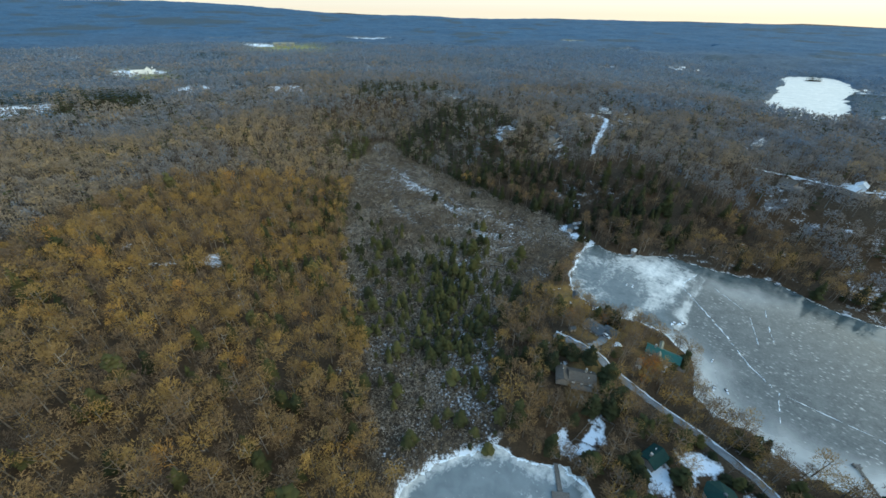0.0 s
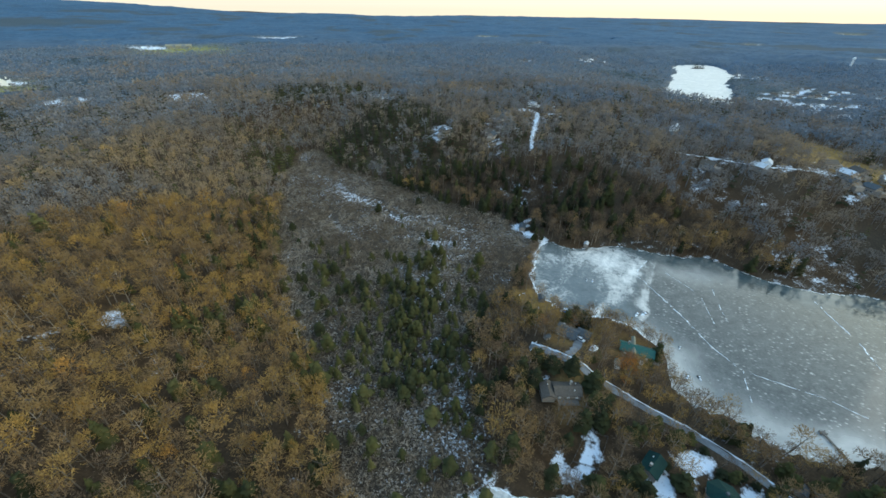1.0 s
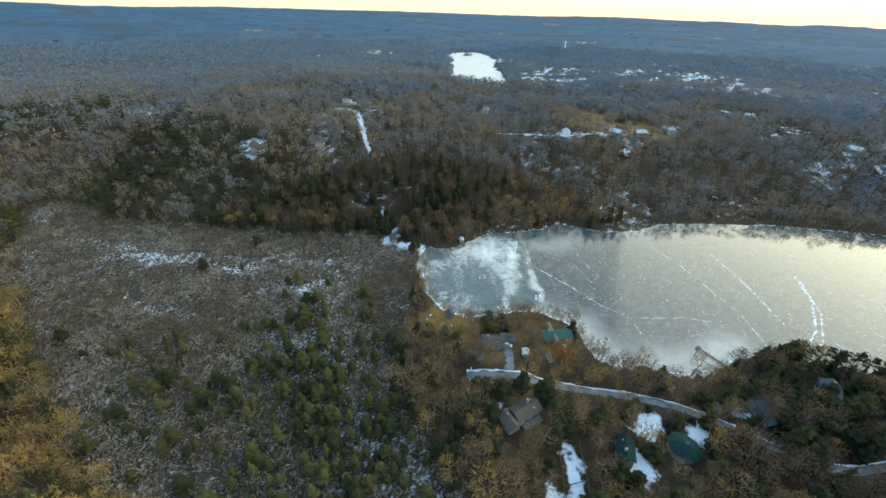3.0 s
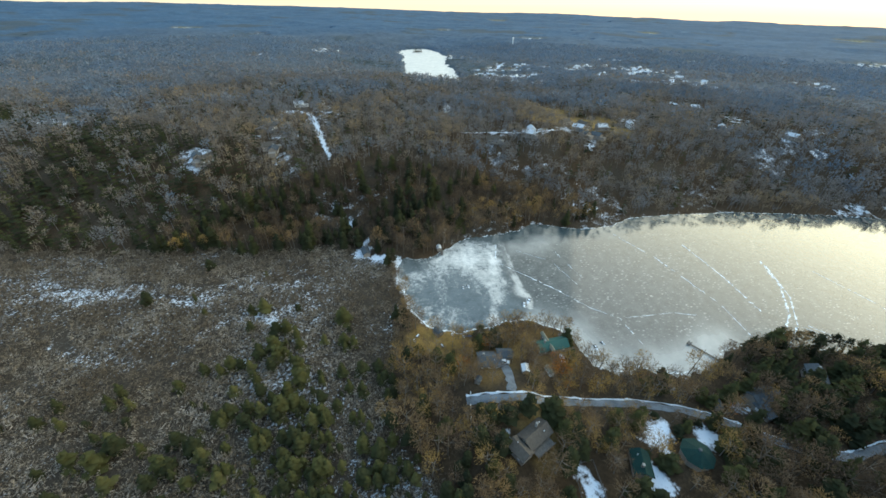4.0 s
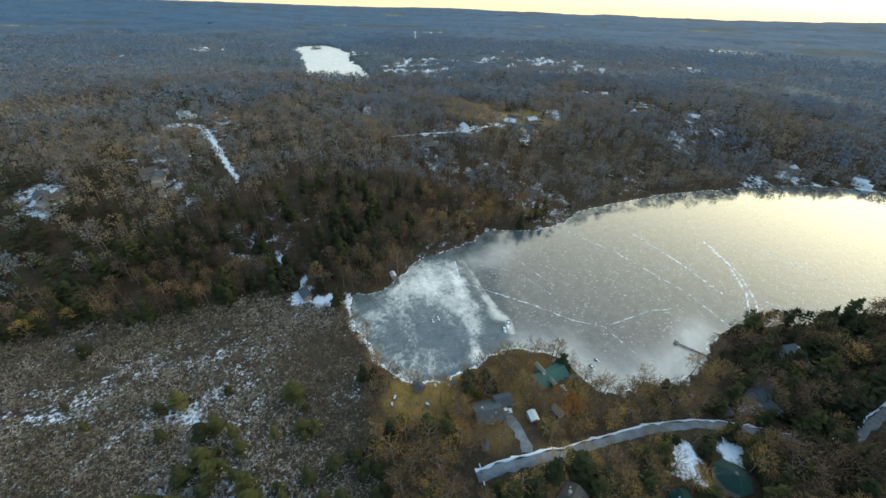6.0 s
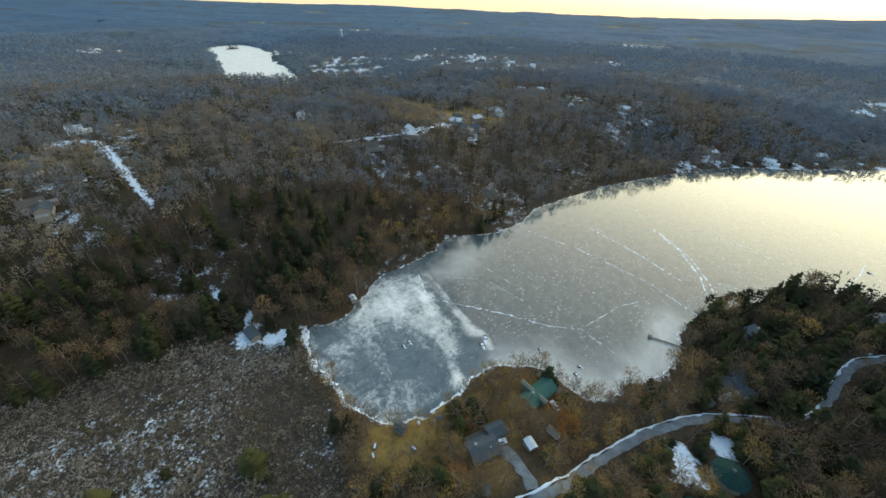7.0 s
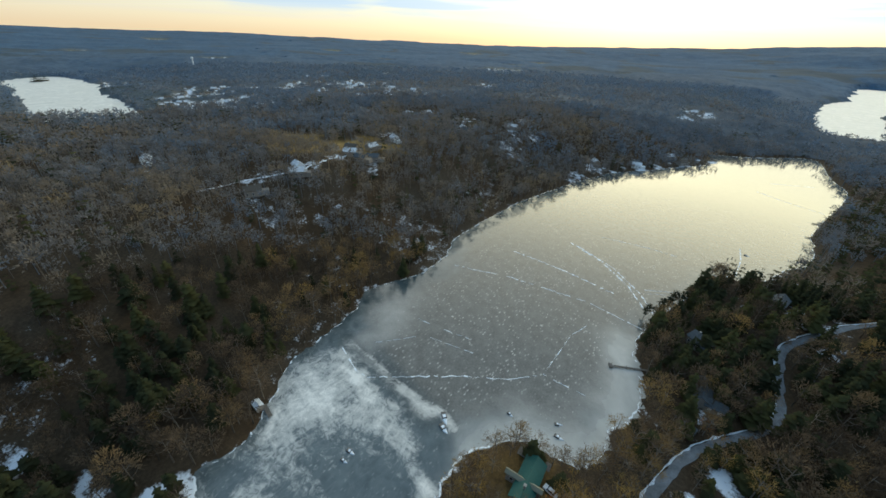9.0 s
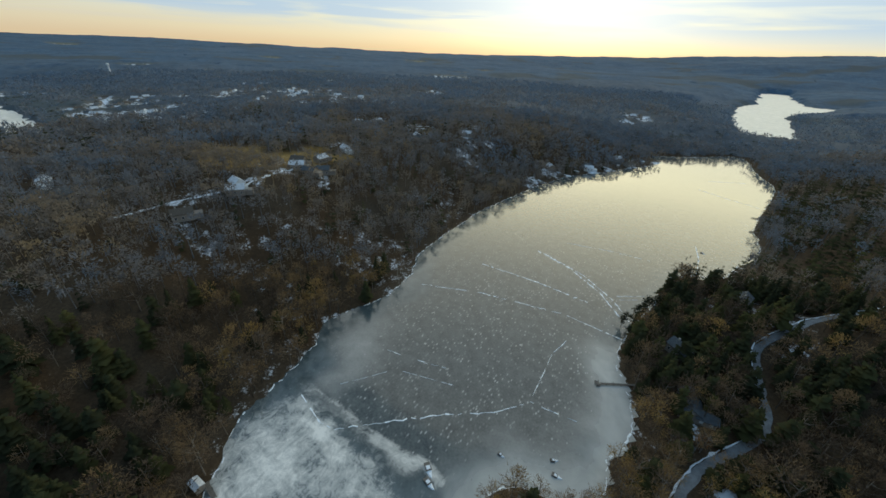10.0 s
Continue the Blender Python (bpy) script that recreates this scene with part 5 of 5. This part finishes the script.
def shore_pine(x, y, high, seed):
    """A pine with a bare leaning trunk and flat dark clumps at the top."""
    rng = np.random.RandomState(seed)
    wood, fine = Shape(), Shape()
    lean = rng.normal(0, 0.05, 2)
    top = np.array([lean[0], lean[1], 0.95])
    wood.limb((0, 0, 0), top * 0.5, 0.016, 0.012, 5)
    wood.limb(top * 0.5, top, 0.012, 0.004, 4)
    for k in range(11):
        u = 0.5 + 0.5 * k / 10
        base = top * u
        az = k * 2.4 + rng.normal(0, 0.4)
        reach = rng.uniform(0.12, 0.27) * (1.25 - 0.75 * (u - 0.5) * 2)
        tip = base + np.array([math.cos(az) * reach, math.sin(az) * reach, 0.03])
        wood.limb(base, tip, 0.005, 0.002, 3)
        for _ in range(26):
            p = base + (tip - base) * rng.uniform(0.35, 1.1) + rng.normal(0, 1, 3) * np.array([0.05, 0.05, 0.016])
            d = rng.normal(0, 1, 3) * np.array([1, 1, 0.45])
            fine.twig(p, p + d / np.linalg.norm(d) * 0.075, 0.06, rng)
    root = new("pine_tree")
    tagged(root, "tall pine with bare trunk and flat dark crown on shore", "pine", "pines along the shore")
    for name, (v, f), mat in (("trunk", wood.arrays(), BARK), ("crown", fine.arrays(), NEEDLE)):
        o = new(name, array_mesh(name, v * high, f, mat, False, np.full(len(v), 0.1)))
        o.parent = root
    root.matrix_world = pose(x, y, zg(x, y) - 0.1)


pine_rng = np.random.RandomState(9)
for k, (x, y) in enumerate([(167.5, 43), (175, 37), (181, 32), (185.5, 27), (189.5, 22), (192.5, 17), (195.5, 10), (197.5, 3.5), (200.5, -3), (203, -10), (207, -16), (198, 15), (187, 31), (212, -22)]):
    shore_pine(x + pine_rng.normal(0, 1.5), y + pine_rng.normal(0, 1.5), pine_rng.uniform(8.5, 12), 300 + k)


def marsh_cedars():
    rng = np.random.RandomState(15)
    kinds = [tree_proto(s, True, t, l, "cedar", "cedars in the marsh") for s, t, l in ((230, 0.45, "green cedar standing in the snowy marsh"), (231, 0.7, "yellow-green cedar standing in the snowy marsh"),
                                                                                     (232, 0.9, "olive-yellow cedar standing in the snowy marsh"), (233, 0.25, "dark green cedar standing in the snowy marsh"))]
    for i, (x, y, h, w) in enumerate(CEDARS):
        k = h / 15.0
        w *= 1.2
        m = pose(x, y, zg(x, y) - 0.1, 0, 0, rng.uniform(0, 360)) @ Matrix.Diagonal((k * w, k * w, k, 1))
        if i < 4:
            kinds[i].matrix_basis = m
        else:
            copy_thing(kinds[rng.choice(4, p=(0.3, 0.3, 0.2, 0.2))], Matrix()).matrix_basis = m


marsh_cedars()


# ---- small things on the shore ----
def car(x, y, turn, paint, label):
    c = thing("car", x, y, zg(x, y) + 0.30, turn, label, "car")
    part("body", box(-2.3, 2.3, -0.9, 0.9, 0.35, 0.95, None, 0.12), paint, c)
    bm = bmesh.new()
    bmesh.ops.create_cone(bm, cap_ends=True, segments=4, radius1=1.9, radius2=1.35, depth=0.6, matrix=Matrix.Translation((-0.2, 0, 1.2)) @ Matrix.Diagonal((1, 0.6, 1, 1)) @ Matrix.Rotation(radians(45), 4, "Z"))
    part("window_band", bm, DARK, c)
    part("cabin_roof", box(-1.1, 0.7, -0.55, 0.55, 1.5, 1.56), paint, c)
    for wx in (-1.45, 1.45):
        for wy in (-0.85, 0.85):
            bm = bmesh.new()
            bmesh.ops.create_cone(bm, cap_ends=True, segments=14, radius1=0.35, radius2=0.35, depth=0.22, matrix=Matrix.Translation((wx, wy, 0.35)) @ Matrix.Rotation(radians(90), 4, "X"))
            part("wheel", bm, RUBBER, c)


car(86.9, 125.8, -60, WHITE, "white car parked beside the grey house")
car(107.5, 107.6, 40, WHITE, "pale car parked beside the green-roofed house")
car(69.5, 108, 20, SIDING, "dull car parked by the brown house")


def pier(x0, y0, x1, y1, width, label, end=None):
    ln = math.hypot(x1 - x0, y1 - y0)
    p = thing("pier", x0, y0, 0, math.degrees(math.atan2(y1 - y0, x1 - x0)), label, "pier")
    n = int(ln / 0.45)
    plank = None
    for k in range(n):
        if plank is None:
            plank = part("plank", box(0, 0.41, -width / 2, width / 2, 0.55, 0.62), WOOD, p)
            continue
        o = new("plank", plank.data)
        o.parent, o.location = p, (k * 0.45, 0.02 * (k % 3 - 1), 0.004 * (k % 2))
    for s in (-1, 1):
        part("stringer", box(0, ln, s * (width / 2 - 0.12) - 0.05, s * (width / 2 - 0.12) + 0.05, 0.38, 0.545), WOOD, p)
        for k in range(0, int(ln / 3) + 1):
            part("post", box(k * 3, k * 3 + 0.16, s * width / 2 - 0.08, s * width / 2 + 0.08, -0.8, 1.1 if k % 2 else 0.54), WOOD, p)
    if end:
        part("platform", box(ln, ln + end[0], -end[1] / 2, end[1] / 2, 0.42, 0.62, None, 0.03), WOOD, p)
        for sx in (ln + 0.2, ln + end[0] - 0.2):
            for sy in (-end[1] / 2 + 0.15, end[1] / 2 - 0.15):
                part("post", box(sx - 0.09, sx + 0.09, sy - 0.09, sy + 0.09, -0.8, 1.2), WOOD, p)


pier(154.5, 49.5, 157.6, 64.0, 0.85, "narrow dark wooden pier on the ice", (1.6, 2.4))
pier(45.5, 67.5, 44.4, 58.0, 1.6, "wooden pier in the frozen cove", (5.0, 6.0))
for a, b, c, d in ((267, -153, 271, -144), (276, -153, 281, -146), (242, -114, 246, -108), (301, -182, 306, -176), (141, 205, 136, 201)):
    pier(a, b, c, d, 1.4, "small pier on the far shore")
# docks crowd the far bank
bank = [(372, 23), (385, 5), (405, -27), (425, -58), (438, -98), (450, -138), (464, -179), (478, -220)]
bank_rng = np.random.RandomState(44)
for k in range(15):
    u = 0.4 + k * 0.44
    (a0, b0), (a1, b1) = bank[int(u)], bank[int(u) + 1]
    f = u - int(u)
    bx, by = a0 + (a1 - a0) * f + 1.5, b0 + (b1 - b0) * f + 0.5
    turn = math.atan2(b1 - b0, a1 - a0) - math.pi / 2 + bank_rng.normal(0, 0.25)
    reach = bank_rng.uniform(5, 10)
    pier(bx, by, bx + reach * math.cos(turn), by + reach * math.sin(turn), 1.8, "small snowy dock on the far bank", (2.4, 3.6) if k % 3 == 0 else None)


def raft(x, y, turn, size, label):
    r = thing("raft", x, y, 0.0, turn, label, "raft")
    part("deck", box(-size, size, -size * 0.7, size * 0.7, 0.36, 0.48, None, 0.03), WOOD, r)
    part("snow_cap", box(-size * 0.75, size * 0.2, -size * 0.5, size * 0.45, 0.483, 0.56, None, 0.03), SNOW, r, "patch of snow")
    for s in (-1, 1):
        bm = bmesh.new()
        bmesh.ops.create_cone(bm, cap_ends=True, segments=10, radius1=0.2, radius2=0.2, depth=size * 1.9, matrix=Matrix.Translation((0, s * size * 0.5, 0.18)) @ Matrix.Rotation(radians(90), 4, "Y"))
        part("float", bm, RUBBER, r)
    bm = bmesh.new()
    drift = [(0, -size), (0, size), (-size * 1.4, size * 0.3), (-size * 1.9, -size * 0.2)]
    lo = [bm.verts.new((a - size, b * 0.7, 0.004)) for a, b in drift]
    hi = [bm.verts.new((a * 0.8 - size, b * 0.4, 0.22 + 0.02 * a)) for a, b in drift]
    for i in range(4):
        bm.faces.new((lo[i], lo[(i + 1) % 4], hi[(i + 1) % 4], hi[i]))
    bm.faces.new(hi)
    part("snow_drift", bm, SNOW, r, "tail of drifted snow")


for x, y, a, sz in ((135.4, 138.6, 0, 1.6), (131.0, 139.4, 20, 1.4), (130.9, 97.5, 70, 0.9), (126.3, 99.0, 40, 1.1), (135.7, 114.2, 30, 0.8), (123, 171, 45, 1.0), (120, 172.5, 45, 0.8), (253, -75, 10, 1.0)):
    raft(x, y, a + 10, sz * 0.85, "small swimming raft frozen into the ice")


def hull(length, wide, high):
    """A small open boat, upside down."""
    bm = bmesh.new()
    rings = []
    for k in range(9):
        u = k / 8 * 2 - 1
        w = wide / 2 * (1 - abs(u) ** 2.4) + 0.03
        rings.append([bm.verts.new((u * length / 2, w * math.cos(a), high * math.sin(a) * (1 - 0.35 * abs(u)))) for a in (0, 0.6, 1.2, 1.571, 1.94, 2.54, 3.1416)])
    for a, b in zip(rings, rings[1:]):
        for i in range(6):
            bm.faces.new((a[i], a[i + 1], b[i + 1], b[i]))
    bm.faces.new(rings[0]), bm.faces.new(rings[-1])
    return bm


for x, y, a, mat, label, ln in ((92.2, 148.2, 130, BLUE, "boat under a bright blue tarpaulin", 3.8), (94.0, 147.0, 100, TAN_ROOF, "upturned tan canoe on the bank", 4.2), (90.4, 149.8, 60, WHITE, "small white boat upside down on the grass", 2.4),
                                (88.0, 155.0, 40, WHITE, "small white boat upside down near the ice", 2.2), (118.8, 110.5, 70, RED, "red kayak lying on the bank", 3.4)):
    b = thing("boat", x, y, zg(x, y) + 0.02, a, label, "boat")
    part("hull", hull(ln, 1.1, 0.5), mat, b)
    part("keel", box(-ln * 0.42, ln * 0.42, -0.03, 0.03, 0.46, 0.54), WOOD, b)


def table(x, y, turn):
    t = thing("picnic_table", x, y, zg(x, y) + 0.05, turn, "weathered picnic table dusted with snow on dry grass", "table")
    part("tabletop", box(-0.95, 0.95, -0.38, 0.38, 0.70, 0.75), WOOD, t)
    part("snow_cover", box(-0.85, 0.9, -0.33, 0.35, 0.753, 0.83, None, 0.02), SNOW, t)
    for s in (-1, 1):
        part("bench", box(-0.95, 0.95, s * 0.72 - 0.13, s * 0.72 + 0.13, 0.42, 0.46), WOOD, t)
        part("leg", box(s * 0.7 - 0.05, s * 0.7 + 0.05, -0.75, 0.75, 0.0, 0.42), WOOD, t)
        part("upright", box(s * 0.7 - 0.05, s * 0.7 + 0.05, -0.3, 0.3, 0.42, 0.69), WOOD, t)


table(72.5, 165.5, 40), table(78.5, 153.5, 70), table(75.5, 166.2, 10)


def shed(x, y, turn, ln, wd, wall, roof, label, siding=None):
    s = thing("shed", x, y, zg(x, y) + 0.1, turn, label, "shed")
    part("wall", gable_walls(ln, wd, wall, 0.6), siding or SIDING, s)
    part("roof", gable(ln, wd, wall, 0.6, 0.2, 0.12), roof, s)
    part("door", box(-0.45, 0.45, -wd / 2 - 0.05, -wd / 2 + 0.02, 0.0, 1.9), WOOD, s)


shed(87.4, 116.3, 40, 3.6, 2.8, 2.0, WHITE, "small shed with a white snowy roof")
shed(95.2, 108.6, 58, 4.2, 2.0, 1.8, TAN_ROOF, "low tan-roofed trailer on leaf litter", WHITE)
shed(83.6, 160.3, 75, 4.2, 3.2, 2.2, GREY_ROOF, "grey boathouse at the edge of the ice")
shed(140, 206.8, 48, 4.0, 2.6, 2.0, SNOW_ROOF, "boathouse with a snowy roof under trees")
for k in range(9):
    u = 1.9 + k * 0.56
    (a0, b0), (a1, b1) = bank[int(u)], bank[int(u) + 1]
    f = u - int(u)
    shed(a0 + (a1 - a0) * f + bank_rng.uniform(5, 9), b0 + (b1 - b0) * f + bank_rng.uniform(1, 4), bank_rng.uniform(0, 180), bank_rng.uniform(3, 5.5), 2.8, 2.0, (SNOW_ROOF, GREY_ROOF, SNOW)[k % 3], "small boathouse with patchy snow on the far bank")
shed(127, 50, 30, 4.2, 3.0, 2.0, GREY_ROOF, "grey shed among trees by the lane")
shed(70, 128, 10, 2.6, 2.0, 1.8, GREY_ROOF, "small grey shed near the turning place")


def fence(points, label):
    f = thing("fence", points[0][0], points[0][1], zg(*points[0]), 0, label, "fence")
    ox, oy, oz = points[0][0], points[0][1], zg(*points[0])
    for (x0, y0), (x1, y1) in zip(points, points[1:]):
        n = max(1, int(math.hypot(x1 - x0, y1 - y0) / 2.2))
        ps = [(x0 + (x1 - x0) * k / n, y0 + (y1 - y0) * k / n) for k in range(n + 1)]
        zs = [zg(*q) - oz for q in ps]
        for k, (q, z) in enumerate(zip(ps, zs)):
            part("post", box(q[0] - ox - 0.09, q[0] - ox + 0.09, q[1] - oy - 0.09, q[1] - oy + 0.09, z - 0.4, z + 1.25), WOOD, f)
            if k:
                for h in (0.45, 0.85, 1.15):
                    bm = bmesh.new()
                    p0, p1 = Vector((ps[k - 1][0] - ox, ps[k - 1][1] - oy, zs[k - 1] + h)), Vector((q[0] - ox, q[1] - oy, z + h))
                    d = (p1 - p0)
                    m = Matrix.Translation((p0 + p1) / 2) @ d.to_track_quat("X", "Z").to_matrix().to_4x4() @ Matrix.Diagonal((d.length, 0.05, 0.14, 1))
                    bmesh.ops.create_cube(bm, size=1, matrix=m)
                    part("rail", bm, WOOD, f)


fence([(73, 81), (67, 85.5), (55.5, 76.2), (63.2, 71.9), (73, 81)], "dark wooden fence round a snowy court")
fence([(55.5, 76.2), (50, 73), (57, 67.5), (63.2, 71.9)], "dark wooden fence beside a snowy court")
for k in range(9):
    x, y = 64.4 - k * 1.25, 127.6 - k * 0.95
    bm = bmesh.new()
    bmesh.ops.create_cone(bm, cap_ends=True, segments=8, radius1=0.2, radius2=0.17, depth=1.35, matrix=Matrix.Rotation(radians(90), 4, "Y"))
    ob = part("log", bm, WHITE if k % 3 == 0 else WOOD, None)
    ob.matrix_world = pose(x, y, zg(x, y) + 0.2, 0, 0, 37 + (k % 3) * 6)
    tagged(ob, "pale cut log lying beside the turning place", "log", "logs along the lane")

# stubs placed for small dark specks of unknown kind on the ice
for x, y, h in ((247.3, -57.4, 1.6), (249.1, -62.2, 1.3), (239.8, -57.4, 1.7), (242.1, -49.4, 1.2)):
    bm = bmesh.new()
    bmesh.ops.create_cone(bm, cap_ends=True, segments=6, radius1=0.28, radius2=0.16, depth=h, matrix=Matrix.Translation((0, 0, h / 2 - 0.1)))
    ob = part("stake", bm, WOOD, None)
    ob.matrix_world = pose(x, y, 0, 6, 4, x)
    tagged(ob, "short dark upright stub on the ice", "stake", "stakes in the ice")


# ---- far houses ----
def house_proto(ln, wd, roof, siding, label):
    h = new("far_house")
    tagged(h, label, "house", "houses in the woods")
    wing(h, ln, wd, 3.8, 2.2, roof, siding, windows=3)
    part("chimney", box(ln * 0.2, ln * 0.2 + 0.8, -0.4, 0.4, 4.0, 7.0), STONE, h)
    part("garage", box(-ln / 2 - 4.5, -ln / 2 - 0.01, -2.6, 2.6, -0.6, 2.6), siding, h)
    return h


protos = [house_proto(9.5, 6.5, SNOW_ROOF, WHITE, "white house with a snowy roof in the woods"), house_proto(9, 6.5, GREY_ROOF, SIDING, "grey-roofed house with weathered walls in the woods"),
          house_proto(10, 6.5, SNOW_ROOF, SIDING, "brown house with a snowy roof in the woods"), house_proto(10, 7, BROWN_ROOF, SIDING, "brown house with a brown roof in the woods")]
placed = set()
for hx, hy, kind_of in TOWN:
    m = pose(hx, hy, zg(hx, hy) + 0.2, 0, 0, house_rng.uniform(0, 180))
    if kind_of in placed:
        copy_thing(protos[kind_of], m)
    else:
        protos[kind_of].matrix_basis = m
        placed.add(kind_of)

manor = thing("manor_house", -545, 765, zg(-545, 765) + 0.3, 20, "large white house with several gables on a cleared hill", "house")
wing(manor, 34, 14, 7.5, 5, GREY_ROOF, WHITE, windows=6)
wing(manor, 22, 12, 7.0, 5, GREY_ROOF, WHITE, 12, 0, "y")
hall = thing("long_building", -530, 1490, zg(-530, 1490) + 0.3, 10, "long yellow-tan building on a green field", "building")
wing(hall, 70, 16, 8, 4, TAN_ROOF, TAN_ROOF, windows=8)
mast = thing("water_tower", 1300, 830, zg(1300, 830), 0, "slim white tower on a distant hill", "tower")
bm = bmesh.new()
bmesh.ops.create_cone(bm, cap_ends=True, segments=12, radius1=2.2, radius2=1.7, depth=24, matrix=Matrix.Translation((0, 0, 12)))
part("shaft", bm, WHITE, mast)
bm = bmesh.new()
bmesh.ops.create_uvsphere(bm, u_segments=14, v_segments=8, radius=3.6, matrix=Matrix.Translation((0, 0, 24)))
part("tank", bm, WHITE, mast)
